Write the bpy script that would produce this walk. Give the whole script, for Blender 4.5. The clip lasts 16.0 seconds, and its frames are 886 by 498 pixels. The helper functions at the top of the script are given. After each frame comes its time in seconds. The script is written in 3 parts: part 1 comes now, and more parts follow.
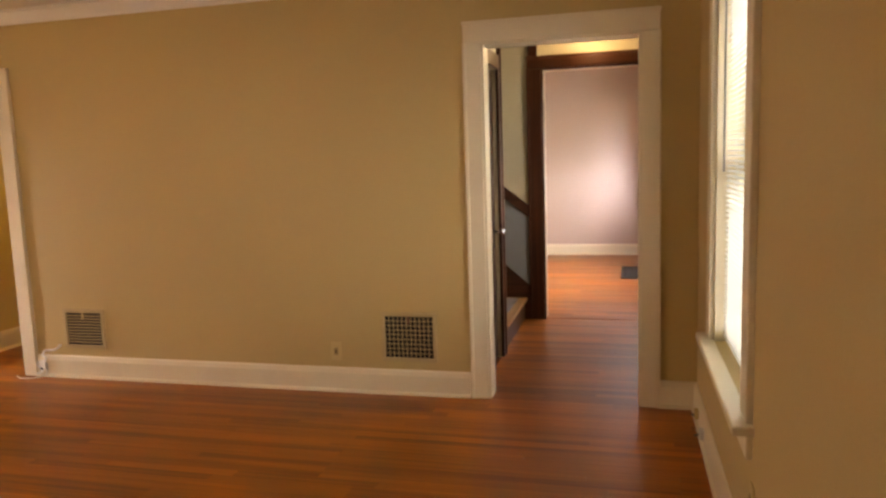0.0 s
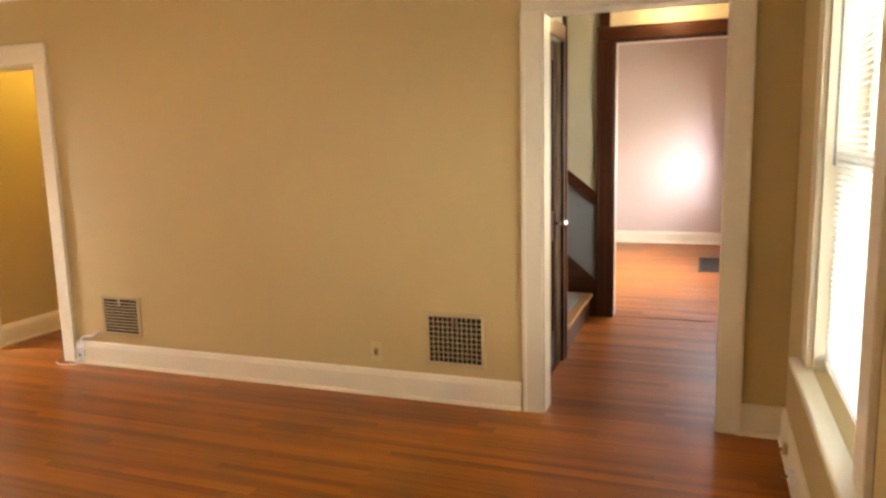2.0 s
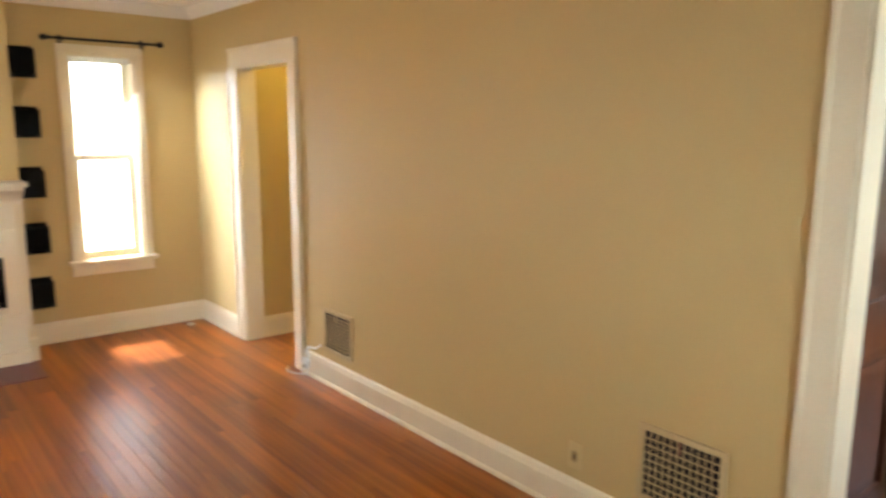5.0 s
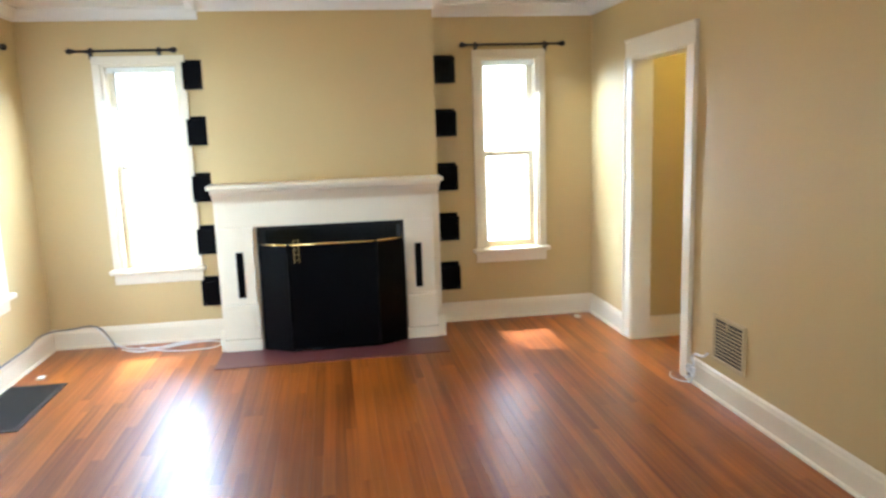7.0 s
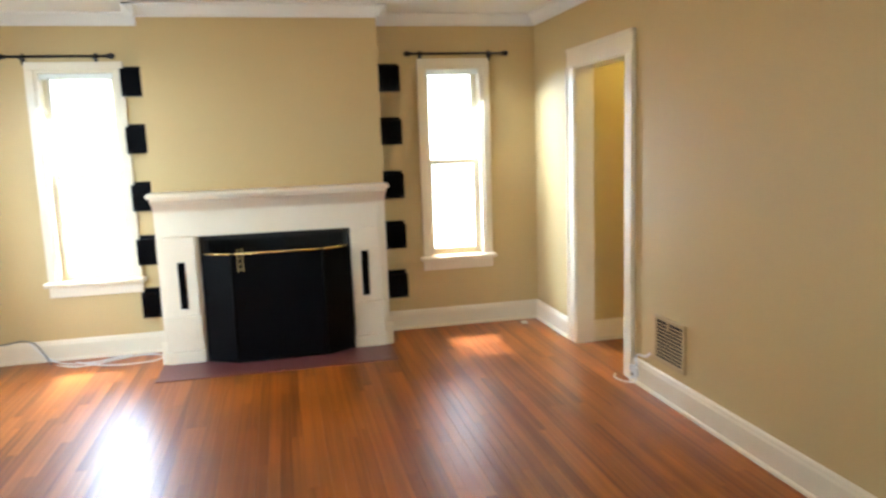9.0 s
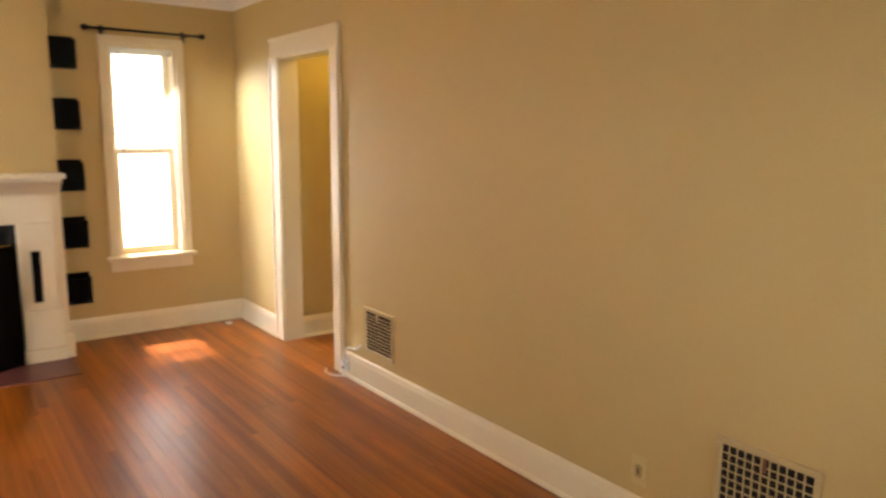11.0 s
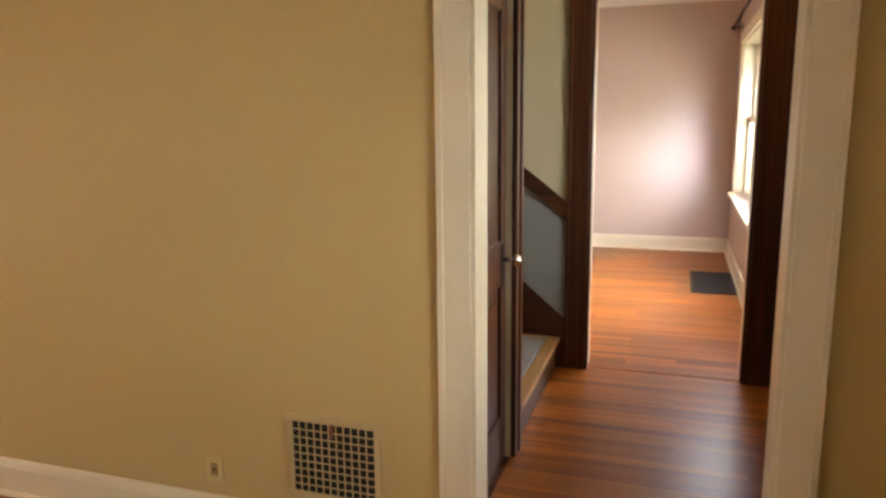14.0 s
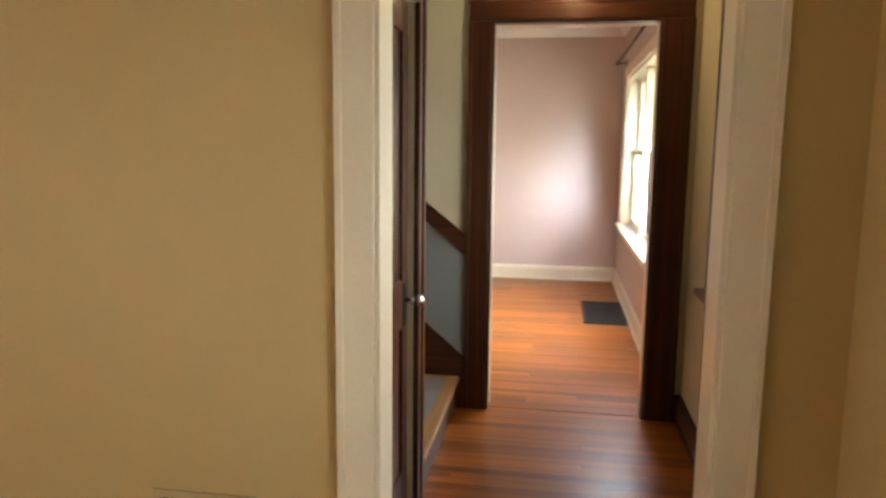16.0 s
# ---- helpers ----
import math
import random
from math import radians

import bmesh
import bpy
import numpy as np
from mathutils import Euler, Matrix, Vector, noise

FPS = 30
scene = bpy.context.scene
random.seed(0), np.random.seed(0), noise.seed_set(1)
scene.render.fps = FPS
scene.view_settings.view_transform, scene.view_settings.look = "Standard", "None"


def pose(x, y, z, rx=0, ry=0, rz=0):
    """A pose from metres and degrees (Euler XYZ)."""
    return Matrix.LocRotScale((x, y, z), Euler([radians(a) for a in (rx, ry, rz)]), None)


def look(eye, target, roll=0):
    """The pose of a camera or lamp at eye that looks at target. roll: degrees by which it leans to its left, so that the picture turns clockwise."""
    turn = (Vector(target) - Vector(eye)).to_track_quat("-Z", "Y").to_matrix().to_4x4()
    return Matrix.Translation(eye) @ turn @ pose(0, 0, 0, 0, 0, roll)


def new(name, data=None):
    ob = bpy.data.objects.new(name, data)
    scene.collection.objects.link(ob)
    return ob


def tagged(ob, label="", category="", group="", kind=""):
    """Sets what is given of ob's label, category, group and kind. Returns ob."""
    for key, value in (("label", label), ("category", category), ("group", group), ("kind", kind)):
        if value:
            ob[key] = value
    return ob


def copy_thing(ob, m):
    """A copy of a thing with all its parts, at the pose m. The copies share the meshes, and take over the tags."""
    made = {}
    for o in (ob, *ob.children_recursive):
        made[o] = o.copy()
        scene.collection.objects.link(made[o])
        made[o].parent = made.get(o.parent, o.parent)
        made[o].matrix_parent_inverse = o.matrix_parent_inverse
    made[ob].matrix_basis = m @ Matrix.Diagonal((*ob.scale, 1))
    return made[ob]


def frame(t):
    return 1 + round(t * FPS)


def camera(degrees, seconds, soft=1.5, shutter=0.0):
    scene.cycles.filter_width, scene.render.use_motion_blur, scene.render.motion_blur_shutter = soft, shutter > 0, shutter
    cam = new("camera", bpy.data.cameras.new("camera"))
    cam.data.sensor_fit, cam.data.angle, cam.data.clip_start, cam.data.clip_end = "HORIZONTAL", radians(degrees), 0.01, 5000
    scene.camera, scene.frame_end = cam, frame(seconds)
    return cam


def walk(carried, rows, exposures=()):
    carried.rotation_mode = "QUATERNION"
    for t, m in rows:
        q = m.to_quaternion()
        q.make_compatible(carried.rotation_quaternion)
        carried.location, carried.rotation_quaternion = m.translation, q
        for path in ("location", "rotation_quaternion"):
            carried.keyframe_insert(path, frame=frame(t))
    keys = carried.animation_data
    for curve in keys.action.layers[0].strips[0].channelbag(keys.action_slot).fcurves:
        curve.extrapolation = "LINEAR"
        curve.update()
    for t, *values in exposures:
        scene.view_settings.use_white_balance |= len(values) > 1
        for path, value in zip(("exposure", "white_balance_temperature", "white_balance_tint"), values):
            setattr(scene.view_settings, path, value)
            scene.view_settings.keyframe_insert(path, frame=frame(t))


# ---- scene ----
# camera and walk: seconds, x, y, z, yaw, pitch, roll
cam = camera(63.4, 16.0, soft=2.7, shutter=0.5)
ROWS = [
    (0.0, 0.883, -4.083, 1.426, 14.32, -7.09, 1.90),
    (0.5, 0.893, -4.038, 1.436, 15.71, -7.06, 1.90),
    (1.0, 0.916, -3.947, 1.444, 17.24, -7.67, 1.73),
    (1.5, 0.898, -3.785, 1.453, 18.77, -8.51, 1.57),
    (2.0, 0.871, -3.614, 1.461, 20.10, -8.76, 1.40),
    (2.5, 0.926, -3.347, 1.482, 22.06, -8.29, 0.84),
    (3.0, 0.981, -3.080, 1.502, 23.02, -7.68, 0.28),
    (5.5, 0.828, -2.153, 1.607, 59.82, -10.33, 0.55),
    (6.0, 0.762, -2.179, 1.592, 68.68, -10.45, 1.62),
    (6.5, 0.794, -2.149, 1.580, 76.21, -9.98, 1.74),
    (7.0, 0.776, -2.095, 1.573, 81.27, -9.58, 1.91),
    (7.5, 0.794, -2.050, 1.553, 83.88, -9.16, 2.00),
    (8.0, 0.790, -2.030, 1.524, 83.73, -8.74, 2.07),
    (10.5, 0.802, -2.164, 1.504, 59.24, -9.23, 0.34),
    (11.0, 0.696, -2.087, 1.489, 53.70, -9.05, -0.42),
    (11.5, 0.581, -2.102, 1.525, 46.58, -9.93, -0.84),
    (12.0, 0.542, -2.203, 1.558, 39.00, -12.10, -1.49),
    (12.5, 0.505, -2.118, 1.542, 32.14, -13.85, -1.62),
    (13.0, 0.543, -2.059, 1.492, 25.93, -12.09, -1.24),
    (13.5, 0.615, -2.049, 1.503, 20.39, -11.18, -0.52),
    (14.0, 0.661, -2.040, 1.503, 18.10, -10.39, 0.63),
    (14.5, 0.660, -1.938, 1.514, 20.65, -8.57, 1.34),
    (15.0, 0.652, -1.901, 1.507, 21.48, -6.85, 1.06),
    (15.5, 0.647, -1.842, 1.508, 15.68, -7.29, 0.35),
    (16.0, 0.547, -1.809, 1.509, 9.12, -8.30, -0.62),
]
EXPO = [
    (0.0, 1.05, 10000, 34), (1.5, 1.8, 8900, 28), (3.2, 1.05, 8700, 27), (5.5, 1.65, 6800, 16), (7.0, 1.55, 5900, 12), (8.2, 1.5, 5900, 12),
    (10.5, 1.45, 8000, 20), (12.0, 1.2, 9000, 29), (14.0, 1.25, 8600, 25), (16.0, 1.2, 8100, 22),
]
walk(cam, [(t, pose(x, y, z, 90 + pitch, roll, yaw)) for t, x, y, z, yaw, pitch, roll in ROWS], EXPO)

# ---- plan, metres ----
XL, XR, YB, ZC = -4.90, 1.254, -4.285, 2.50      # living room: fireplace wall, window wall, back wall, ceiling
WT = 0.13                                         # inner wall thickness
YK = 2.155                                        # hall's far wall
YF, XFR, ZF = 6.36, 1.210, 2.76                   # far room: end wall, window wall, ceiling
OUT = 0.20                                        # outer wall thickness
BX, BY0, BY1 = -4.53, -2.96, -1.335               # chimney breast: face and sides

# ---- world, sun, large lights ----
world = bpy.data.worlds.new("sky")
scene.world = world
world.use_nodes = True
wn = world.node_tree
sky = wn.nodes.new("ShaderNodeTexSky")
sky.sky_type, sky.sun_disc = 'NISHITA', False
sky.sun_elevation, sky.sun_rotation = radians(58), radians(-90)
wn.nodes["Background"].inputs["Strength"].default_value = 0.12
wn.links.new(sky.outputs[0], wn.nodes["Background"].inputs["Color"])


def lamp(name, kind, m, energy, colour):
    data = bpy.data.lights.new(name, kind)
    data.energy, data.color = energy, colour
    ob = new(name, data)
    ob.matrix_basis = m
    return ob, data


DAY = (0.62, 0.81, 1.0)
sun, sun_data = lamp("sun", 'SUN', look((-9, -2, 14), (-9 + math.cos(radians(58)), -2.0, 14 - math.sin(radians(58)))), 5.0, (1.0, 0.93, 0.82))
sun_data.angle = radians(6.0)


def window_light(x, y, z, w, h, toward, power, colour=DAY, spread=180, roll=0):
    ob, data = lamp("window_daylight", 'AREA', look((x, y, z), (x + toward[0], y + toward[1], z + toward[2]), roll), power, colour)
    data.shape, data.size, data.size_y, data.spread = 'RECTANGLE', w, h, radians(spread)
    return ob


P_FIRE, P_BACK, P_RIGHT, P_HALL, P_FAR = 22.0, 19.0, 6.0, 4.0, 62.0
P_LAMP, P_PASS, WARM = 3.1, 6.0, (1.0, 0.91, 0.28)
# warm fill for the living room, where no lamp is known
P_ROOM_FILL, FILL_TINT = 4.6, (1.0, 0.68, 0.34)
window_light(XL - 0.30, -0.686, 1.42, 0.60, 1.6, (0.55, 0.65, -0.8), P_FIRE, spread=100)
window_light(XL - 0.30, -3.46, 1.42, 0.60, 1.6, (0.8, -0.4, -0.85), P_FIRE * 1.3, spread=112)
window_light(-3.42, YB - 0.30, 1.42, 1.4, 1.6, (-1, 0.7, -0.5), P_BACK, spread=115)
window_light(XR + 0.30, -1.22, 1.42, 1.0, 1.6, (-1, 0, 0.3), P_RIGHT, (0.55, 0.80, 1.0))
window_light(XR + 0.30, 1.10, 1.5, 0.8, 1.2, (-1, 0, 0), P_HALL)
# extra narrow, tilted lamp added to throw a pale patch on the end wall
window_light(XFR + 0.26, 5.25, 1.45, 0.45, 1.3, (-0.62, 1.10, -0.18), 3.0, (0.48, 0.70, 1.0), spread=44, roll=-40)
window_light(XFR + 0.26, 4.0, 1.45, 1.15, 1.35, (-1, 0.0, -1.6), P_FAR, (0.60, 0.79, 1.0), spread=150)


# ---- materials ----
def mat(name, base, rough=0.5, vary=0.08, scale=3.0, fine=60.0, bump=0.02, metal=0.0, coat=0.0, spec=0.5):
    m = bpy.data.materials.new(name)
    m.use_nodes = True
    n, l = m.node_tree.nodes, m.node_tree.links
    b = n["Principled BSDF"]
    geo = n.new("ShaderNodeNewGeometry")
    big, small = n.new("ShaderNodeTexNoise"), n.new("ShaderNodeTexNoise")
    big.inputs["Scale"].default_value, big.inputs["Detail"].default_value = scale, 4
    small.inputs["Scale"].default_value, small.inputs["Detail"].default_value = fine, 5
    for t in (big, small):
        l.new(geo.outputs["Position"], t.inputs["Vector"])
    add = n.new("ShaderNodeMath")
    add.operation = 'ADD'
    l.new(big.outputs["Fac"], add.inputs[0])
    l.new(small.outputs["Fac"], add.inputs[1])
    ramp = n.new("ShaderNodeMapRange")
    ramp.inputs[1].default_value, ramp.inputs[2].default_value = 0.6, 1.4
    ramp.inputs[3].default_value, ramp.inputs[4].default_value = 1 - vary, 1 + vary
    l.new(add.outputs[0], ramp.inputs[0])
    mul = n.new("ShaderNodeVectorMath")
    mul.operation = 'SCALE'
    mul.inputs[0].default_value = base
    l.new(ramp.outputs[0], mul.inputs["Scale"])
    l.new(mul.outputs[0], b.inputs["Base Color"])
    rr = n.new("ShaderNodeMapRange")
    rr.inputs[3].default_value, rr.inputs[4].default_value = max(0.02, rough - 0.06), min(1, rough + 0.06)
    l.new(big.outputs["Fac"], rr.inputs[0])
    l.new(rr.outputs[0], b.inputs["Roughness"])
    b.inputs["Metallic"].default_value = metal
    b.inputs["Coat Weight"].default_value = coat
    b.inputs["Coat Roughness"].default_value = 0.12
    b.inputs["Specular IOR Level"].default_value = spec
    if bump:
        bp = n.new("ShaderNodeBump")
        bp.inputs["Strength"].default_value, bp.inputs["Distance"].default_value = 0.35, bump
        l.new(small.outputs["Fac"], bp.inputs["Height"])
        l.new(bp.outputs[0], b.inputs["Normal"])
    return m


def wood(name, dark, light, along='X', rough=0.3, coat=0.0, grain=1.0, pieces=0.35, wear=0.0, spec=0.38):
    """Stretched grain along one axis; each piece has a tone of its own."""
    m = bpy.data.materials.new(name)
    m.use_nodes = True
    n, l = m.node_tree.nodes, m.node_tree.links
    b = n["Principled BSDF"]
    geo, info = n.new("ShaderNodeNewGeometry"), n.new("ShaderNodeObjectInfo")
    tone = n.new("ShaderNodeMath")
    tone.operation = 'ADD'
    l.new(info.outputs["Random"], tone.inputs[0])
    l.new(geo.outputs["Random Per Island"], tone.inputs[1])
    frac = n.new("ShaderNodeMath")
    frac.operation = 'FRACT'
    l.new(tone.outputs[0], frac.inputs[0])
    shift = n.new("ShaderNodeVectorMath")
    shift.operation = 'SCALE'
    shift.inputs[0].default_value = (7.0, 5.0, 3.0)
    l.new(frac.outputs[0], shift.inputs["Scale"])
    addv = n.new("ShaderNodeVectorMath")
    l.new(geo.outputs["Position"], addv.inputs[0])
    l.new(shift.outputs[0], addv.inputs[1])
    mp = n.new("ShaderNodeMapping")
    s = [26.0 * grain] * 3
    s['XYZ'.index(along)] = 0.55 * grain
    mp.inputs["Scale"].default_value = s
    l.new(addv.outputs[0], mp.inputs["Vector"])
    g1 = n.new("ShaderNodeTexNoise")
    g1.inputs["Scale"].default_value, g1.inputs["Detail"].default_value, g1.inputs["Distortion"].default_value = 1.6, 7, 0.25
    l.new(mp.outputs[0], g1.inputs["Vector"])
    big = n.new("ShaderNodeTexNoise")
    big.inputs["Scale"].default_value, big.inputs["Detail"].default_value = 1.4, 3
    l.new(geo.outputs["Position"], big.inputs["Vector"])
    mixf = n.new("ShaderNodeMath")
    mixf.operation = 'MULTIPLY_ADD'
    mixf.inputs[1].default_value, mixf.inputs[2].default_value = pieces, -pieces / 2
    l.new(frac.outputs[0], mixf.inputs[0])
    sumf = n.new("ShaderNodeMath")
    l.new(g1.outputs["Fac"], sumf.inputs[0])
    l.new(mixf.outputs[0], sumf.inputs[1])
    ramp = n.new("ShaderNodeValToRGB")
    ramp.color_ramp.elements[0].position, ramp.color_ramp.elements[1].position = 0.18, 0.84
    ramp.color_ramp.elements[0].color, ramp.color_ramp.elements[1].color = (*dark, 1), (*light, 1)
    l.new(sumf.outputs[0], ramp.inputs[0])
    scl = n.new("ShaderNodeMapRange")
    scl.inputs[1].default_value, scl.inputs[2].default_value = 0.3, 0.7
    scl.inputs[3].default_value, scl.inputs[4].default_value = 0.88 - wear, 1.12
    l.new(big.outputs["Fac"], scl.inputs[0])
    mul = n.new("ShaderNodeVectorMath")
    mul.operation = 'SCALE'
    l.new(ramp.outputs[0], mul.inputs[0])
    l.new(scl.outputs[0], mul.inputs["Scale"])
    l.new(mul.outputs[0], b.inputs["Base Color"])
    rr = n.new("ShaderNodeMapRange")
    rr.inputs[3].default_value, rr.inputs[4].default_value = rough - 0.07, rough + 0.1
    l.new(big.outputs["Fac"], rr.inputs[0])
    l.new(rr.outputs[0], b.inputs["Roughness"])
    b.inputs["Coat Weight"].default_value, b.inputs["Coat Roughness"].default_value = coat, 0.28
    b.inputs["Specular IOR Level"].default_value = spec
    bp = n.new("ShaderNodeBump")
    bp.inputs["Strength"].default_value, bp.inputs["Distance"].default_value = 0.25, 0.003
    l.new(g1.outputs["Fac"], bp.inputs["Height"])
    l.new(bp.outputs[0], b.inputs["Normal"])
    return m


def glass_material():
    m = bpy.data.materials.new("window_glass")
    m.use_nodes = True
    b = m.node_tree.nodes["Principled BSDF"]
    b.inputs["Transmission Weight"].default_value, b.inputs["Roughness"].default_value, b.inputs["IOR"].default_value = 1.0, 0.0, 1.01
    b.inputs["Base Color"].default_value = (0.97, 0.98, 0.98, 1)
    return m


def glow(name, colour, strength):
    m = bpy.data.materials.new(name)
    m.use_nodes = True
    b = m.node_tree.nodes["Principled BSDF"]
    b.inputs["Base Color"].default_value = (0.9, 0.87, 0.8, 1)
    b.inputs["Emission Color"].default_value, b.inputs["Emission Strength"].default_value = (*colour, 1), strength
    return m


WALL = mat("greige_wall_paint", (0.56, 0.405, 0.178), 0.55, 0.035, 1.3, 140, 0.004)
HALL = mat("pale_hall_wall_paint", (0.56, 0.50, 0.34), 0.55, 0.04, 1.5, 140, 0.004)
SLATE = mat("slate_grey_wall_paint", (0.24, 0.255, 0.25), 0.5, 0.05, 1.5, 140, 0.004)
PINK = mat("pale_rose_wall_paint", (0.56, 0.43, 0.36), 0.6, 0.03, 1.3, 140, 0.004)
WHITE = mat("cream_white_gloss_paint", (0.77, 0.67, 0.49), 0.33, 0.04, 5, 90, 0.003)
CEIL = mat("ceiling_paint", (0.80, 0.78, 0.74), 0.8, 0.03, 2, 120, 0.004)
FLOOR = wood("orange_varnished_oak", (0.185, 0.040, 0.004), (0.50, 0.145, 0.017), 'X', 0.33, 0.0, 1.0, 0.42, 0.18, spec=0.40)
GAP = mat("dark_floor_joint", (0.09, 0.026, 0.008), 0.8)
DARK = wood("dark_stained_wood", (0.016, 0.005, 0.003), (0.105, 0.030, 0.012), 'Z', 0.34, 0.15, 0.8, 0.2, spec=0.22)
DARKH = wood("dark_stained_wood_level", (0.016, 0.005, 0.003), (0.105, 0.030, 0.012), 'X', 0.34, 0.15, 0.8, 0.2, spec=0.22)
TREAD = wood("honey_oak_tread", (0.24, 0.10, 0.03), (0.46, 0.24, 0.09), 'Y', 0.35, 0.15)
RUNNER = mat("grey_stair_runner", (0.28, 0.27, 0.275), 0.95, 0.15, 8, 300, 0.01)
BLACK = mat("black_painted_steel", (0.002, 0.002, 0.0024), 0.38, 0.2, 6, 80, 0.002, spec=0.06)
SOOT = mat("sooty_firebrick", (0.02, 0.018, 0.016), 0.9, 0.3, 5, 40, 0.02)
BRASS = mat("polished_brass", (0.80, 0.56, 0.22), 0.25, 0.1, 6, 60, 0.0, metal=1.0)
AGED = mat("aged_brass", (0.34, 0.24, 0.10), 0.45, 0.15, 6, 60, 0.0, metal=1.0)
CHROME = mat("bright_chrome", (0.75, 0.75, 0.76), 0.12, 0.03, 6, 60, 0.0, metal=1.0)
IRON = mat("black_iron", (0.02, 0.02, 0.022), 0.4, 0.15, 8, 90, 0.002, metal=0.6)
IVORY = mat("ivory_plastic", (0.62, 0.48, 0.235), 0.45, 0.03, 8, 60, 0.0, spec=0.15)
GRILLE = mat("cream_enamelled_metal", (0.52, 0.39, 0.21), 0.5, 0.06, 8, 60, 0.002, spec=0.15)
# near-black that stands in for the shade inside grilles and slots
RECESS_DARK = mat("dark_recess_shade", (0.012, 0.009, 0.008), 0.9, 0.2)
REG = mat("dark_bronze_register", (0.025, 0.022, 0.02), 0.5, 0.2, 8, 60, 0.002, metal=0.3)
HEARTH = mat("maroon_hearth_tile", (0.14, 0.040, 0.040), 0.35, 0.2, 4, 60, 0.004)
BLIND = mat("white_vinyl_slat", (0.80, 0.80, 0.77), 0.45, 0.02, 8, 60, 0.0)
nt = BLIND.node_tree
thin, both = nt.nodes.new("ShaderNodeBsdfTranslucent"), nt.nodes.new("ShaderNodeMixShader")
thin.inputs["Color"].default_value, both.inputs[0].default_value = (0.86, 0.87, 0.86, 1), 0.6
nt.links.new(nt.nodes["Principled BSDF"].outputs[0], both.inputs[1])
nt.links.new(thin.outputs[0], both.inputs[2])
nt.links.new(both.outputs[0], nt.nodes["Material Output"].inputs["Surface"])
CORD = mat("white_cable", (0.72, 0.71, 0.68), 0.5, 0.05, 8, 60, 0.0)
CORD2 = mat("grey_cable", (0.12, 0.12, 0.12), 0.5, 0.05, 8, 60, 0.0)
GLASS = glass_material()
BULB = glow("lamp_glass", (1.0, 0.70, 0.30), 0.6)
LAWN = mat("ground", (0.16, 0.20, 0.08), 0.9, 0.4, 0.5, 9, 0.03)
SIDING = mat("outer_cladding", (0.62, 0.60, 0.55), 0.7, 0.1, 2, 30, 0.01)


# ---- building helpers ----
def box(bm, x0, x1, y0, y1, z0, z1, bevel=0.0):
    v = [bm.verts.new((x, y, z)) for x in (x0, x1) for y in (y0, y1) for z in (z0, z1)]
    f = [bm.faces.new([v[i] for i in q]) for q in ((0, 1, 3, 2), (4, 6, 7, 5), (0, 4, 5, 1), (2, 3, 7, 6), (0, 2, 6, 4), (1, 5, 7, 3))]
    if bevel:
        edges = list({e for a in f for e in a.edges})
        bmesh.ops.bevel(bm, geom=edges, offset=bevel, segments=2, profile=0.5, affect='EDGES')
    return bm


def made_box(*a, bevel=0.0):
    return box(bmesh.new(), *a, bevel=bevel)


def mesh_of(name, bm, material, smooth=False):
    bmesh.ops.recalc_face_normals(bm, faces=bm.faces)
    me = bpy.data.meshes.new(name)
    bm.to_mesh(me)
    bm.free()
    me.materials.append(material)
    if smooth:
        me.shade_smooth()
    return me


def part(name, bm, material, parent, label="", smooth=False):
    ob = new(name, mesh_of(name, bm, material, smooth))
    ob.parent = parent
    return tagged(ob, label)


def piece(name, me, parent, x=0.0, y=0.0, z=0.0):
    ob = new(name, me)
    ob.parent, ob.location = parent, (x, y, z)
    return ob


def solid(name, bm, material, label, category="", kind="", group="", smooth=False):
    return tagged(new(name, mesh_of(name, bm, material, smooth)), label, category or name.rstrip("_0123456789").replace("_", " "), group, kind)


def thing(name, m, label, category, group="", kind=""):
    ob = new(name)
    ob.empty_display_size = 0.1
    ob.matrix_basis = m
    return tagged(ob, label, category, group, kind)


def sweep(bm, profile, p0, p1, side):
    """A profile of (away from the wall, height) drawn along p0 to p1; side is the way into the room."""
    ends = []
    for p in (p0, p1):
        ends.append([bm.verts.new((p[0] + side[0] * d, p[1] + side[1] * d, p[2] + h)) for d, h in profile])
    k = len(profile)
    for i in range(k):
        bm.faces.new((ends[0][i], ends[0][(i + 1) % k], ends[1][(i + 1) % k], ends[1][i]))
    bm.faces.new(ends[0])
    bm.faces.new(ends[1][::-1])
    return bm


def rod(bm, p0, p1, r, n=12):
    p0, p1 = Vector(p0), Vector(p1)
    m = Matrix.Translation((p0 + p1) / 2) @ (p1 - p0).to_track_quat('Z', 'Y').to_matrix().to_4x4()
    bmesh.ops.create_cone(bm, cap_ends=True, segments=n, radius1=r, radius2=r, depth=(p1 - p0).length, matrix=m)
    return bm


def ball(bm, p, r, sx=1, sy=1, sz=1, n=12):
    bmesh.ops.create_uvsphere(bm, u_segments=n, v_segments=n // 2 + 2, radius=r, matrix=Matrix.Translation(p) @ Matrix.Diagonal((sx, sy, sz, 1)))
    return bm


def tube(name, points, r, material, parent=None):
    cu = bpy.data.curves.new(name, 'CURVE')
    cu.dimensions, cu.bevel_depth, cu.bevel_resolution, cu.resolution_u = '3D', r, 2, 8
    sp = cu.splines.new('BEZIER')
    sp.bezier_points.add(len(points) - 1)
    for q, p in zip(sp.bezier_points, points):
        q.co = p
        q.handle_left_type = q.handle_right_type = 'AUTO'
    cu.materials.append(material)
    ob = new(name, cu)
    ob.parent = parent
    return ob


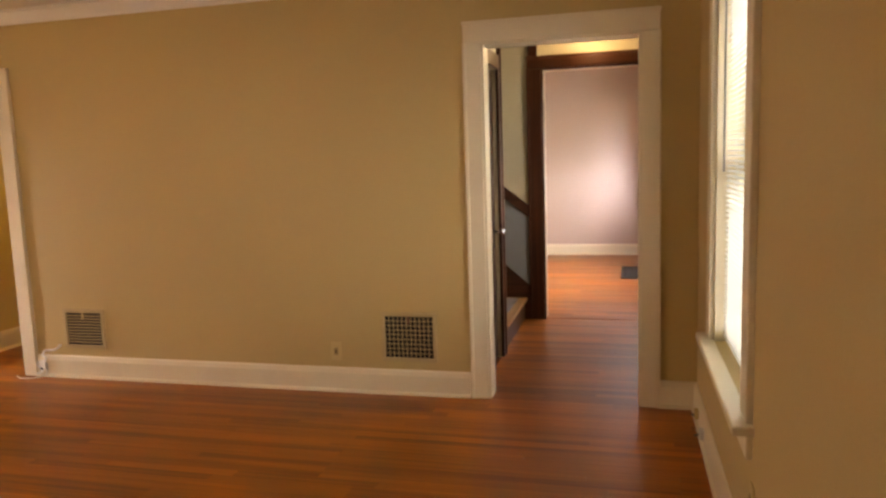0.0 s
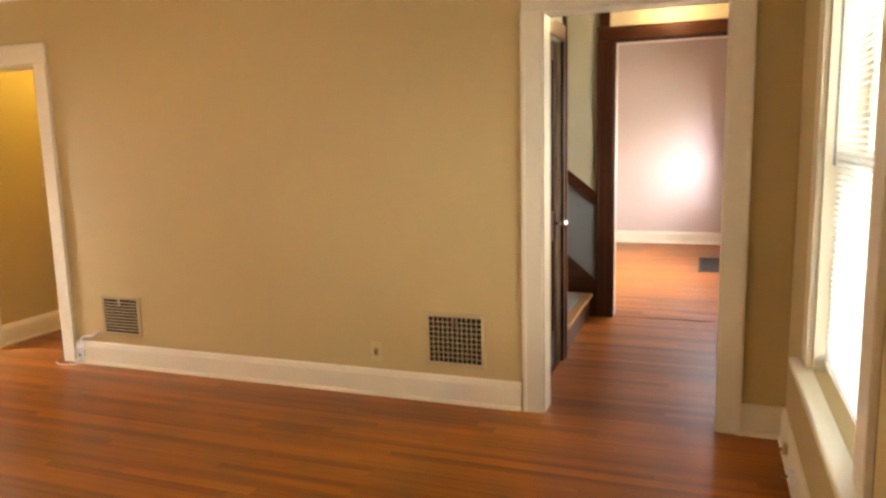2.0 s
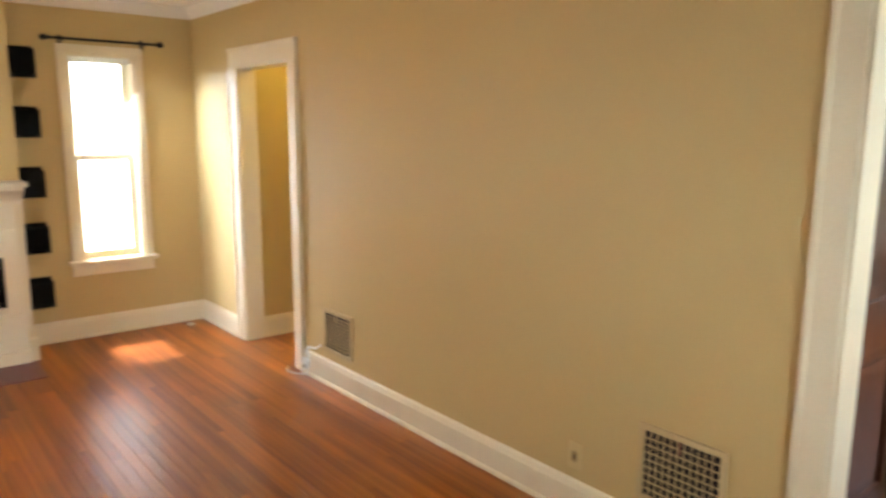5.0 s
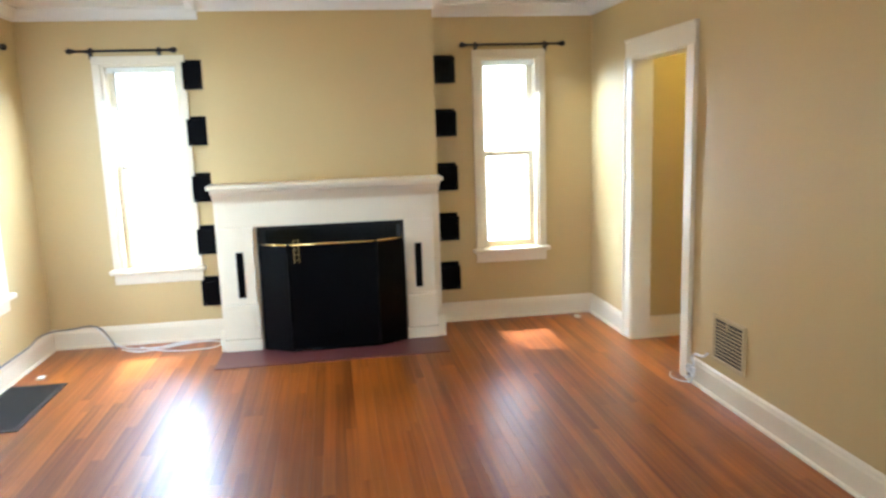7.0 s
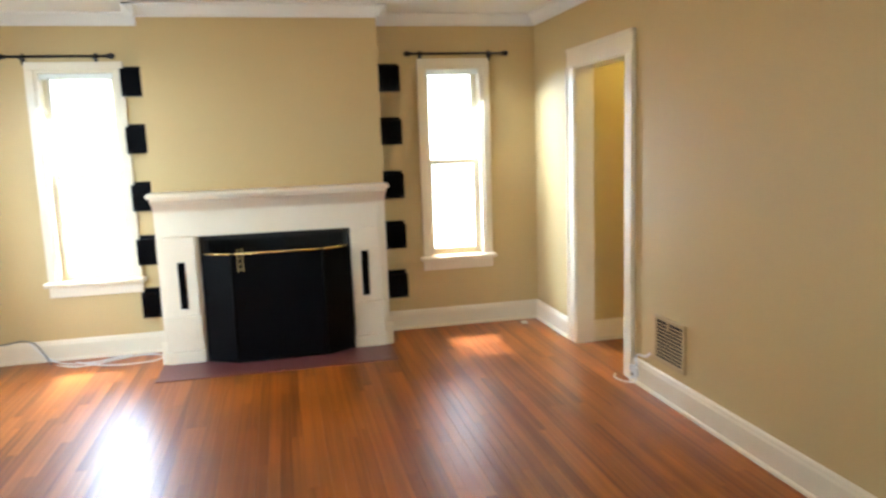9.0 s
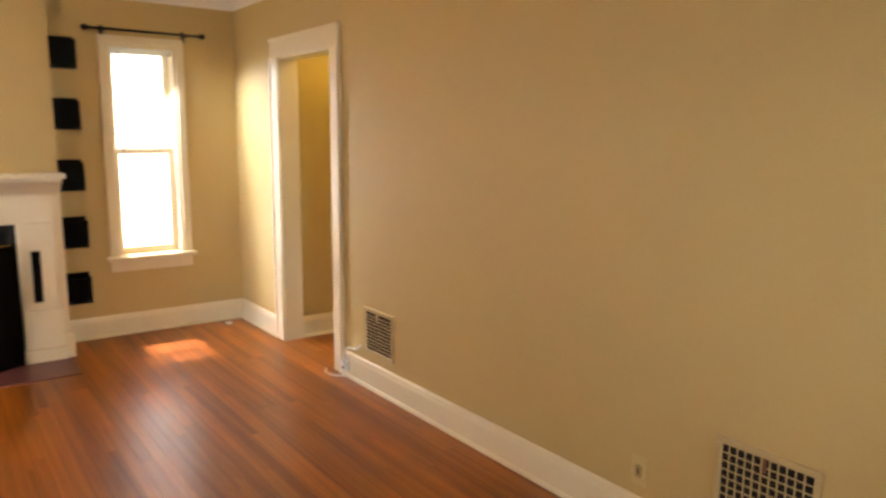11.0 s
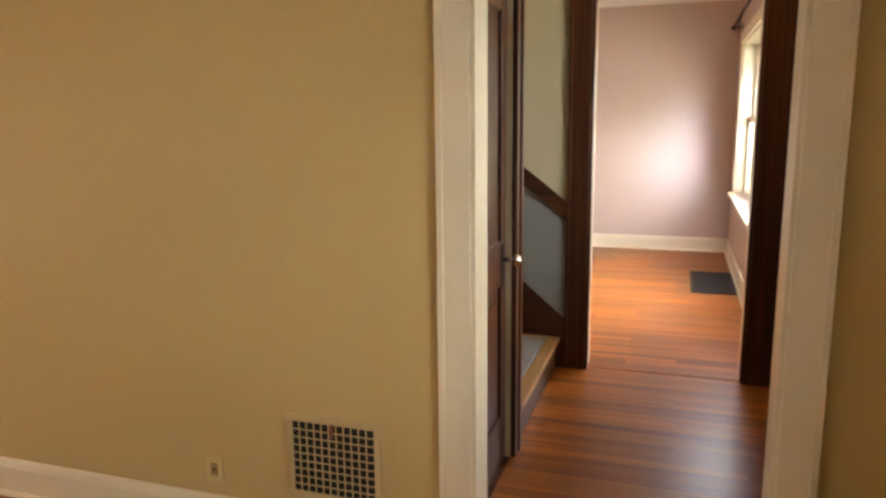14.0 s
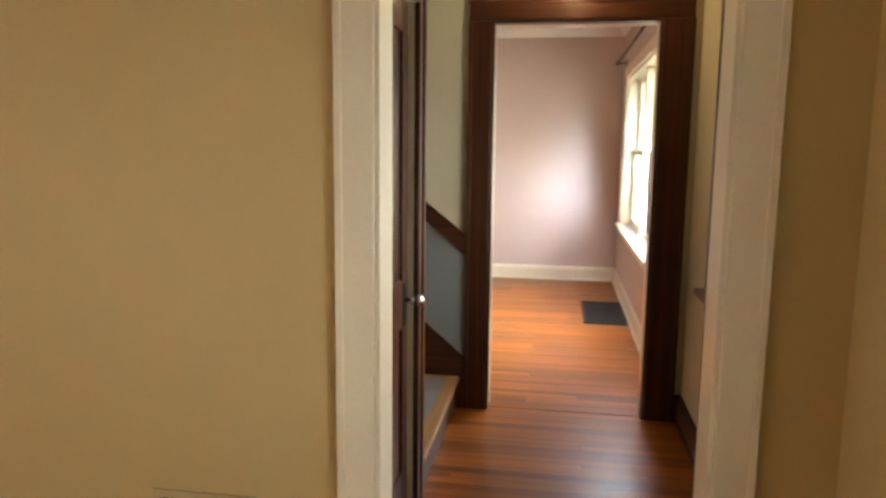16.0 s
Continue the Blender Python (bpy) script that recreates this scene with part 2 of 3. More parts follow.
def wall(name, along, c0, c1, a0, a1, z0, z1, holes, material, label):
    """A wall of thickness c0 to c1 that runs from a0 to a1, with rectangular openings (a0, a1, z0, z1) through it."""
    As = sorted({a0, a1, *(h[0] for h in holes), *(h[1] for h in holes)})
    Zs = sorted({z0, z1, *(h[2] for h in holes), *(h[3] for h in holes)})

    def full(i, k):
        if not (0 <= i < len(As) - 1 and 0 <= k < len(Zs) - 1):
            return False
        a, z = (As[i] + As[i + 1]) / 2, (Zs[k] + Zs[k + 1]) / 2
        return not any(h[0] < a < h[1] and h[2] < z < h[3] for h in holes)
    bm, seen = bmesh.new(), {}

    def v(a, c, z):
        key = (a, c, z)
        if key not in seen:
            seen[key] = bm.verts.new((a, c, z) if along == 'x' else (c, a, z))
        return seen[key]
    for i in range(len(As) - 1):
        for k in range(len(Zs) - 1):
            if not full(i, k):
                continue
            p, q, r, s = As[i], As[i + 1], Zs[k], Zs[k + 1]
            bm.faces.new((v(p, c0, r), v(q, c0, r), v(q, c0, s), v(p, c0, s)))
            bm.faces.new((v(p, c1, r), v(p, c1, s), v(q, c1, s), v(q, c1, r)))
            if not full(i - 1, k):
                bm.faces.new((v(p, c0, r), v(p, c0, s), v(p, c1, s), v(p, c1, r)))
            if not full(i + 1, k):
                bm.faces.new((v(q, c0, r), v(q, c1, r), v(q, c1, s), v(q, c0, s)))
            if not full(i, k - 1):
                bm.faces.new((v(p, c0, r), v(p, c1, r), v(q, c1, r), v(q, c0, r)))
            if not full(i, k + 1):
                bm.faces.new((v(p, c0, s), v(q, c0, s), v(q, c1, s), v(p, c1, s)))
    return solid(name, bm, material, label, "wall", "structure")


# ---- shell ----
D0, D1, DT = 0.082, 0.955, 2.071                 # doorway to the hall
L0, L1, LT = -4.052, -3.275, 2.005                # opening to the side passage
K0, K1, KT = 0.172, 1.058, 2.165                  # dark cased opening to the far room
WZ0, WZ1 = 0.59, 2.11                           # window openings
FW = [(-0.925, -0.448), (-3.73, -3.19)]            # windows of the fireplace wall, along y
HX0 = -4.075                                      # passage side wall

wall("wall_north", 'x', 0.0, WT, XL - OUT, XR + OUT, 0, ZF, [(L0, L1, 0, LT), (D0, D1, 0, DT)], WALL, "long greige painted wall with two cased openings")
wall("wall_west", 'y', XL - OUT, XL, YB - OUT, 0.0, 0, ZF, [(*FW[0], WZ0, WZ1), (*FW[1], WZ0, WZ1)], WALL, "greige fireplace wall with two tall windows")
wall("wall_south", 'x', YB - OUT, YB, XL, XR, 0, ZF, [(-4.14, -2.7, WZ0, WZ1)], WALL, "greige painted wall with a wide window")
wall("wall_east", 'y', XR, XR + OUT, YB - OUT, 0.0, 0, ZF, [(-1.69, -0.76, WZ0, WZ1)], WALL, "greige painted wall with a blind-covered window")
solid("ceiling", made_box(XL - OUT, XR + OUT, YB - OUT, 0.0, ZC, ZC + 0.1), CEIL, "white painted ceiling", "ceiling", "structure")
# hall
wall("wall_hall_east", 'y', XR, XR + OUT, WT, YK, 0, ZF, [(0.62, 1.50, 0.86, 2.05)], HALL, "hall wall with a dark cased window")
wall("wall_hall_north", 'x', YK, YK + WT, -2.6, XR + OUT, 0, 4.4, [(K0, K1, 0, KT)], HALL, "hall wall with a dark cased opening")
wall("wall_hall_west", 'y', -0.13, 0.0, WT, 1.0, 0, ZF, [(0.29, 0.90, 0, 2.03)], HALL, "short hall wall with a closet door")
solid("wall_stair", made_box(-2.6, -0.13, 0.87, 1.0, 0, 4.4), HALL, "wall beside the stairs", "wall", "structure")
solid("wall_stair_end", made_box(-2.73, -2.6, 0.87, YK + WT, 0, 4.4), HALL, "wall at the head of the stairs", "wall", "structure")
solid("ceiling_hall", made_box(0.0, XR, WT, YK, ZC, ZC + 0.1), CEIL, "white painted hall ceiling", "ceiling", "structure")
solid("ceiling_stair", made_box(-2.73, 0.0, 0.87, YK + WT, 4.4, 4.5), CEIL, "white ceiling over the stairs", "ceiling", "structure")
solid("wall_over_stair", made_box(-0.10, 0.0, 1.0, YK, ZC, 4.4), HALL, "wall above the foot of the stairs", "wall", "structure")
solid("wall_closet", made_box(-0.9, -0.8, WT, 0.87, 0, ZF), WALL, "back of the closet", "wall", "structure")
# far room
wall("wall_far_north", 'x', YF, YF + OUT, -2.73, XFR + OUT, 0, ZF, [], PINK, "pale rose painted end wall")
wall("wall_far_east", 'y', XFR, XFR + OUT, YK + WT, YF, 0, ZF, [(3.32, 5.76, 0.72, 2.19)], PINK, "pale rose painted wall with a double window")
wall("wall_far_south", 'x', YK + WT, YK + WT + 0.012, -2.6, XFR, 0, ZF, [(K0, K1, 0, KT)], PINK, "pale rose painted wall around the opening")
solid("wall_far_west", made_box(-2.73, -2.6, YK + WT, YF, 0, ZF), PINK, "pale rose painted wall", "wall", "structure")
solid("ceiling_far", made_box(-2.73, XFR + OUT, YK + WT, YF + OUT, ZF, ZF + 0.1), CEIL, "white painted ceiling", "ceiling", "structure")
# side passage
wall("wall_passage_west", 'y', HX0 - 0.13, HX0, WT, 2.6, 0, ZF, [], WALL, "passage wall with a baseboard")
solid("wall_passage_north", made_box(HX0 - 0.13, -2.73, 2.6, 2.73, 0, ZF), WALL, "passage end wall", "wall", "structure")
solid("wall_passage_east", made_box(-3.1, -2.97, WT, 2.6, 0, ZF), WALL, "passage wall", "wall", "structure")
solid("ceiling_passage", made_box(HX0, -3.1, WT, 2.6, ZC, ZC + 0.1), CEIL, "white passage ceiling", "ceiling", "structure")
solid("ceiling_closet", made_box(-2.97, -0.13, WT, 0.87, ZC, ZC + 0.1), CEIL, "ceiling over the closet", "ceiling", "structure")
# outside
solid("ground", made_box(-400, 400, -400, 400, -1.1, -0.6), LAWN, "ground outside the house", "ground", "structure")
# glowing panels added outside so that the windows show white and give light
BACKDROP_GLOW = glow("bright_backdrop_glow", (0.86, 0.95, 1.0), 4.0)
solid("backdrop_east", made_box(XR + 5.0, XR + 5.1, -9, 14, -0.6, 6.0), glow("blue_backdrop_glow", (0.58, 0.84, 1.0), 3.2), "added glowing panel that whites out the east windows", "backdrop", "structure")
solid("backdrop_west", made_box(XL - 6.1, XL - 6.0, -14, 8, -0.6, 3.6), BACKDROP_GLOW, "added glowing panel that whites out the west windows", "backdrop", "structure")
solid("backdrop_south", made_box(-14, 4, YB - 6.1, YB - 6.0, -0.6, 3.6), glow("pale_backdrop_glow", (0.86, 0.95, 1.0), 0.8), "added glowing panel that whites out the south window", "backdrop", "structure")
# unseen slab placed to cut short the sun coming in at the west windows
solid("roof_eave", made_box(XL - 0.62, XL - OUT, YB - 1.0, 3.0, 2.62, 2.76), SIDING, "unseen eave slab that trims the sun patches", "eave", "structure")

# chimney breast with a firebox recess
FB0, FB1, FBT = -2.675, -1.602, 0.910
bm = bmesh.new()
box(bm, XL, BX, BY0, FB0 - 0.0, 0, ZC)
box(bm, XL, BX, FB1, BY1, 0, ZC)
box(bm, XL, BX, FB0, FB1, FBT, ZC)
bmesh.ops.remove_doubles(bm, verts=bm.verts, dist=0.0005)
solid("chimney_breast", bm, WALL, "greige painted chimney breast", "chimney breast", "structure")

# subfloor under the planks
bm = bmesh.new()
box(bm, XL - OUT, XR + OUT, YB - OUT, 2.73, -0.6, -0.006)
box(bm, -2.73, XFR + OUT, 2.73, YF + OUT, -0.6, -0.006)
floor = solid("floor", bm, GAP, "orange varnished narrow-strip hardwood floor", "floor", "structure")

# ---- trim ----
BASE = [(0, 0), (0.030, 0), (0.030, 0.008), (0.026, 0.016), (0.019, 0.020), (0.019, 0.122), (0.015, 0.134), (0.013, 0.146), (0.006, 0.155), (0, 0.155)]
CROWN = [(0, 0), (0, -0.085), (0.012, -0.085), (0.016, -0.07), (0.04, -0.045), (0.060, -0.02), (0.075, -0.015), (0.075, 0)]


def run(name, profile, p0, p1, side, material, label):
    return solid(name, sweep(bmesh.new(), profile, p0, p1, side), material, label, "trim" if name != "baseboard" else "baseboard", "structure")


for p0, p1, side in (
        ((-3.164, 0, 0), (-0.033, 0, 0), (0, -1)), ((1.052, 0, 0), (XR, 0, 0), (0, -1)), ((XL, 0, 0), (-4.165, 0, 0), (0, -1)),
        ((XR, YB, 0), (XR, -0.0, 0), (-1, 0)), ((XL, YB, 0), (XR, YB, 0), (0, 1)),
        ((XL, BY1, 0), (XL, 0, 0), (1, 0)), ((XL, YB, 0), (XL, BY0, 0), (1, 0)),
        ((XL, BY1, 0), (BX, BY1, 0), (0, 1)), ((XL, BY0, 0), (BX, BY0, 0), (0, -1)),
        ((HX0, WT, 0), (HX0, 2.6, 0), (1, 0)), ((HX0, 2.6, 0), (-3.1, 2.6, 0), (0, -1)), ((-3.1, WT, 0), (-3.1, 2.6, 0), (-1, 0)),
        ((-2.6, YF, 0), (XFR, YF, 0), (0, -1)), ((XFR, YK + WT + 0.012, 0), (XFR, YF, 0), (-1, 0))):
    run("baseboard", BASE, p0, p1, side, WHITE, "white painted moulded baseboard")
for p0, p1, side in (((XR, WT, 0), (XR, YK, 0), (-1, 0)), ((1.22, YK, 0), (XR, YK, 0), (0, -1))):
    run("baseboard", BASE, p0, p1, side, DARKH, "dark stained hall baseboard")
for p0, p1, side in (
        ((XL, 0, ZC), (XR, 0, ZC), (0, -1)), ((XR, YB, ZC), (XR, 0, ZC), (-1, 0)), ((XL, YB, ZC), (XR, YB, ZC), (0, 1)),
        ((XL, BY1, ZC), (XL, 0, ZC), (1, 0)), ((XL, YB, ZC), (XL, BY0, ZC), (1, 0)), ((BX, BY0 - 0.075, ZC), (BX, BY1 + 0.075, ZC), (1, 0)),
        ((XL, BY1, ZC), (BX + 0.075, BY1, ZC), (0, 1)), ((XL, BY0, ZC), (BX + 0.075, BY0, ZC), (0, -1)),
        ((-2.6, YF, ZF), (XFR, YF, ZF), (0, -1)), ((XFR, YK + WT, ZF), (XFR, YF, ZF), (-1, 0))):
    run("crown_moulding", CROWN, p0, p1, side, CEIL, "white painted crown moulding")


# ---- cased openings: local x along the wall, local y away from the viewer's side ----
def cased_opening(name, m, w0, w1, top, cl, cr, ch, depth, material, head_material, label):
    t = thing(name, m, label, "doorway", kind="structure")
    for a0, a1 in ((w0 - cl, w0), (w1, w1 + cr)):
        bm = made_box(a0, a1, -0.022, 0.0, 0, top, bevel=0.004)
        box(bm, (a0 - 0.004) if a1 == w0 else (a1 - 0.016), (a0 + 0.016) if a1 == w0 else (a1 + 0.004), -0.030, -0.0, 0, top, bevel=0.003)
        part("side_casing", bm, material, t)
    bm = made_box(w0 - cl, w1 + cr, -0.022, 0.0, top + 0.0005, top + ch, bevel=0.004)
    box(bm, w0 - cl - 0.004, w1 + cr + 0.004, -0.030, 0.0, top + ch - 0.016, top + ch + 0.004, bevel=0.003)
    part("head_casing", bm, head_material, t)
    for a0, a1 in ((w0, w0 + 0.014), (w1 - 0.014, w1)):
        part("side_jamb", made_box(a0, a1, -0.012, depth, 0, top - 0.014, bevel=0.002), material, t)
    part("head_jamb", made_box(w0, w1, -0.012, depth, top - 0.0135, top, bevel=0.002), head_material, t)
    return t


cased_opening("door_1", pose(0, 0, 0), D0, D1, DT, 0.100, 0.098, 0.115, WT, WHITE, WHITE, "white painted cased doorway to the hall, without a door")
cased_opening("door_2", pose(0, 0, 0), L0, L1, LT, 0.113, 0.105, 0.125, WT, WHITE, WHITE, "white painted cased opening to a side passage")
k = cased_opening("door_3", pose(0, YK, 0), K0, K1, KT, 0.12, 0.155, 0.10, 0.06, DARK, DARKH, "dark stained cased opening to the far room")
for a0, a1 in ((K0, K0 + 0.013), (K1 - 0.013, K1)):
    part("far_jamb", made_box(a0, a1, 0.062, WT + 0.02, 0, KT - 0.014), WHITE, k, "white painted jamb")
part("far_head_jamb", made_box(K0, K1, 0.062, WT + 0.02, KT - 0.013, KT), WHITE, k, "white painted jamb")
solid("corner_post_trim", made_box(0.062, 0.142, YK - 0.024, YK, KT + 0.106, ZC, bevel=0.004), DARK, "dark stained post trim rising to the ceiling", "trim", "structure")
solid("threshold", made_box(K0 + 0.015, K1 - 0.015, YK + 0.035, YK + 0.095, -0.002, 0.003, bevel=0.001), FLOOR, "low oak threshold between the two floors", "threshold", "structure")
# back-side casings
cased_opening("door_4", pose(0, WT, 0, 0, 0, 180), -D1, -D0, DT, 0.11, 0.09, 0.1, 0.0, DARK, DARKH, "dark stained hall side casing of the doorway")


# ---- windows ----
def window(name, m, w0, w1, z0, z1, material, label, casing=0.095, thick=OUT, lights=1, meeting=None, sash=WHITE):
    """Local x along the wall, local y outwards, the room's wall face at y = 0."""
    t = thing(name, m, label, "window", kind="structure")
    for a0, a1 in ((w0 - casing, w0), (w1, w1 + casing)):
        part("side_casing", made_box(a0, a1, -0.022, 0, z0, z1, bevel=0.004), material, t)
    part("head_casing", made_box(w0 - casing, w1 + casing, -0.024, 0, z1 + 0.0005, z1 + casing, bevel=0.004), material, t)
    part("window_sill", made_box(w0 - casing - 0.025, w1 + casing + 0.025, -0.065, 0.05, z0 - 0.032, z0 - 0.0005, bevel=0.008), material, t)
    part("apron", made_box(w0 - casing, w1 + casing, -0.020, 0, z0 - 0.115, z0 - 0.0325, bevel=0.004), material, t)
    for a0, a1 in ((w0, w0 + 0.02), (w1 - 0.02, w1)):
        part("side_jamb", made_box(a0, a1, 0.001, thick, z0, z1), material, t)
    part("head_jamb", made_box(w0 + 0.02, w1 - 0.02, 0.001, thick, z1 - 0.02, z1), material, t)
    zm = meeting or (z0 + z1) / 2
    step = (w1 - w0 - 0.04) / lights
    for i in range(lights):
        a, b = w0 + 0.02 + i * step, w0 + 0.02 + (i + 1) * step
        if i:
            part("mullion", made_box(a - 0.045, a + 0.045, 0.04, 0.15, z0, z1 - 0.02, bevel=0.004), sash, t)
        for y0, s0, s1 in ((0.085, z0, zm + 0.02), (0.125, zm - 0.02, z1 - 0.02)):
            bm = bmesh.new()
            for q in ((a, a + 0.045, s0, s1), (b - 0.045, b, s0, s1), (a + 0.045, b - 0.045, s0, s0 + 0.05), (a + 0.045, b - 0.045, s1 - 0.04, s1)):
                box(bm, q[0], q[1], y0, y0 + 0.035, q[2], q[3], bevel=0.003)
            s = part("sash", bm, sash, t)
            g = part("pane", made_box(a + 0.04, b - 0.04, y0 + 0.016, y0 + 0.020, s0 + 0.045, s1 - 0.035), GLASS, s, "clear glass pane")
            g.visible_shadow = False
    return t


window("window_1", pose(XL, 0, 0, 0, 0, 90), *FW[0], WZ0, WZ1, WHITE, "tall white painted sash window behind a blind", 0.055)
window("window_2", pose(XL, 0, 0, 0, 0, 90), *FW[1], WZ0, WZ1, WHITE, "tall white painted sash window behind a blind", 0.055)
window("window_3", pose(0, YB, 0, 0, 0, 180), 2.7, 4.14, WZ0, WZ1, WHITE, "wide white painted sash window", 0.1, lights=2)
window("window_4", pose(XR, 0, 0, 0, 0, -90), 0.76, 1.69, WZ0, WZ1, WHITE, "white painted sash window behind an open blind", 0.12)
window("window_5", pose(XR, 0, 0, 0, 0, -90), -1.50, -0.62, 0.86, 2.05, DARK, "hall window in dark stained casing", 0.11, sash=DARK)
window("window_6", pose(XFR, 0, 0, 0, 0, -90), -5.76, -3.32, 0.72, 2.19, WHITE, "white double sash window without curtains", 0.10, lights=2, meeting=1.45)


def blind(m, w0, w1, z0, z1, drop, tilt, label):
    """A Venetian blind inside a window's opening; drop: how far it hangs below its head rail."""
    t = thing("window_blind", m, label, "blind", "window blinds")
    part("head_rail", made_box(w0, w1, 0.030, 0.066, z1 - 0.040, z1, bevel=0.003), BLIND, t)
    bm = bmesh.new()
    n = 6
    c, s = math.cos(radians(tilt)), math.sin(radians(tilt))
    rows = []
    for i in range(n + 1):
        q = (i / n - 0.5) * 0.025
        h = 0.0022 * (1 - (2 * i / n - 1) ** 2)
        rows.append([bm.verts.new((x, q * c - h * s, q * s + h * c)) for x in (w0 + 0.004, w1 - 0.004)])
    for i in range(n):
        bm.faces.new((rows[i][0], rows[i][1], rows[i + 1][1], rows[i + 1][0]))
    ret = bmesh.ops.extrude_face_region(bm, geom=list(bm.faces))
    bmesh.ops.translate(bm, verts=[g for g in ret["geom"] if isinstance(g, bmesh.types.BMVert)], vec=(0, 0, 0.0006))
    me = mesh_of("slat", bm, BLIND)
    pitch = 0.021 if drop > 0.6 else 0.0105
    count = int((drop - 0.06) / pitch)
    for i in range(count):
        piece("slat", me, t, 0, 0.048, z1 - 0.055 - i * pitch)
    part("bottom_rail", made_box(w0 + 0.002, w1 - 0.002, 0.036, 0.060, z1 - drop, z1 - drop + 0.018, bevel=0.003), BLIND, t)
    for x in (w0 + 0.12, w1 - 0.12):
        for y in (0.033, 0.063):
            part("ladder_cord", rod(bmesh.new(), (x, y, z1 - drop), (x, y, z1 - 0.03), 0.0012, 6), CORD, t)
    bm = rod(bmesh.new(), (w0 + 0.06, 0.022, z1 - 0.03), (w0 + 0.06, 0.022, z1 - 0.75), 0.004, 8)
    part("tilt_wand", bm, CORD2, t, "thin tilt wand")
    return t


blind(pose(XR, 0, 0, 0, 0, -90), 0.785, 1.665, WZ0, WZ1 - 0.022, 1.47, 12, "white Venetian blind let down, slats open")
blind(pose(XL, 0, 0, 0, 0, 90), FW[0][0] + 0.024, FW[0][1] - 0.024, WZ0, WZ1 - 0.022, 0.62, 4, "white Venetian blind half drawn up, slats open")
blind(pose(XL, 0, 0, 0, 0, 90), FW[1][0] + 0.024, FW[1][1] - 0.024, WZ0, WZ1 - 0.022, 0.62, 4, "white Venetian blind half drawn up, slats open")
blind(pose(0, YB, 0, 0, 0, 180), 2.724, 4.116, WZ0, WZ1 - 0.022, 0.62, 4, "white Venetian blind half drawn up, slats open")


def curtain_rod(m, a0, a1, z, label):
    t = thing("curtain_rod", m, label, "curtain rod", "curtain rods")
    part("rod", rod(bmesh.new(), (a0, -0.085, z), (a1, -0.085, z), 0.009), IRON, t, smooth=True)
    for a, s in ((a0, -1), (a1, 1)):
        bm = ball(bmesh.new(), (a + s * 0.028, -0.085, z), 0.021, 1.2)
        rod(bm, (a - s * 0.004, -0.085, z), (a + s * 0.012, -0.085, z), 0.014)
        part("finial", bm, IRON, t, smooth=True)
        b = a - s * 0.09
        bm = rod(bmesh.new(), (b, -0.085, z - 0.012), (b, -0.002, z - 0.012), 0.006)
        box(bm, b - 0.014, b + 0.014, -0.006, -0.0005, z - 0.05, z + 0.03, bevel=0.002)
        part("bracket", bm, IRON, t)
    return t


curtain_rod(pose(XL, 0, 0, 0, 0, 90), -1.04, -0.30, 2.195, "thin black iron curtain rod with ball finials")
curtain_rod(pose(XL, 0, 0, 0, 0, 90), -3.875, -3.22, 2.195, "thin black iron curtain rod with ball finials")
curtain_rod(pose(0, YB, 0, 0, 0, 180), 2.5, 4.46, 2.195, "thin black iron curtain rod with ball finials")
curtain_rod(pose(XFR, 0, 0, 0, 0, -90), -6.08, -3.05, 2.37, "thin black iron curtain rod with ball finials")


# ---- fireplace ----
fire = thing("fireplace_surround", pose(BX, 0, 0), "white painted wooden fireplace surround with mantel shelf", "fireplace")
bm = bmesh.new()
box(bm, 0.001, 0.020, BY0, FB0, 0, 1.16)
box(bm, 0.001, 0.020, FB1, BY1, 0, 1.16)
box(bm, 0.001, 0.020, FB0, FB1, FBT, 1.16)
bmesh.ops.remove_doubles(bm, verts=bm.verts, dist=0.0005)
part("back_panel", bm, WHITE, fire)
part("mantel_shelf", made_box(0.001, 0.205, BY0 - 0.012, BY1 + 0.012, 1.200, 1.232, bevel=0.007), WHITE, fire)
MOULD = [(0.020, 1.085), (0.046, 1.085), (0.050, 1.10), (0.075, 1.125), (0.105, 1.15), (0.150, 1.172), (0.160, 1.185), (0.160, 1.1995), (0.020, 1.1995)]
part("bed_moulding", sweep(bmesh.new(), MOULD, (0, BY0 + 0.004, 0), (0, BY1 - 0.004, 0), (1, 0)), WHITE, fire)
part("frieze", made_box(0.0205, 0.040, -2.925, -1.39, FBT + 0.004, 1.085, bevel=0.003), WHITE, fire)
for a0, a1, s in ((-2.925, -2.700, 1), (-1.590, -1.39, 1)):
    p = part("pilaster", made_box(0.0205, 0.042, a0, a1, 0.352, FBT + 0.003, bevel=0.003), WHITE, fire)
    c = (a0 + a1) / 2 + (0.010 if a0 < -2 else -0.015)
    bm = made_box(0.0425, 0.047, c - 0.026, c + 0.026, 0.40, 0.735, bevel=0.0015)
    part("slot_panel", bm, BLACK, p, "narrow black inset strip")
    q = part("plinth_block", made_box(0.0205, 0.062, a0 - 0.012, a1 + 0.012, 0.095, 0.3515, bevel=0.006), WHITE, fire)
    part("plinth_panel", made_box(0.0625, 0.067, a0 + 0.03, a1 - 0.03, 0.14, 0.31, bevel=0.002), WHITE, q)
    part("plinth_foot", made_box(0.0205, 0.078, a0 - 0.022, a1 + 0.022, 0.007, 0.0945, bevel=0.006), WHITE, fire)
for a0, a1 in ((BY0 - 0.022, -2.948), (-1.367, BY1 + 0.022)):
    part("side_base", sweep(bmesh.new(), BASE, (0.0205, a0, 0.007), (0.0205, a1, 0.007), (1, 0)), WHITE, fire)

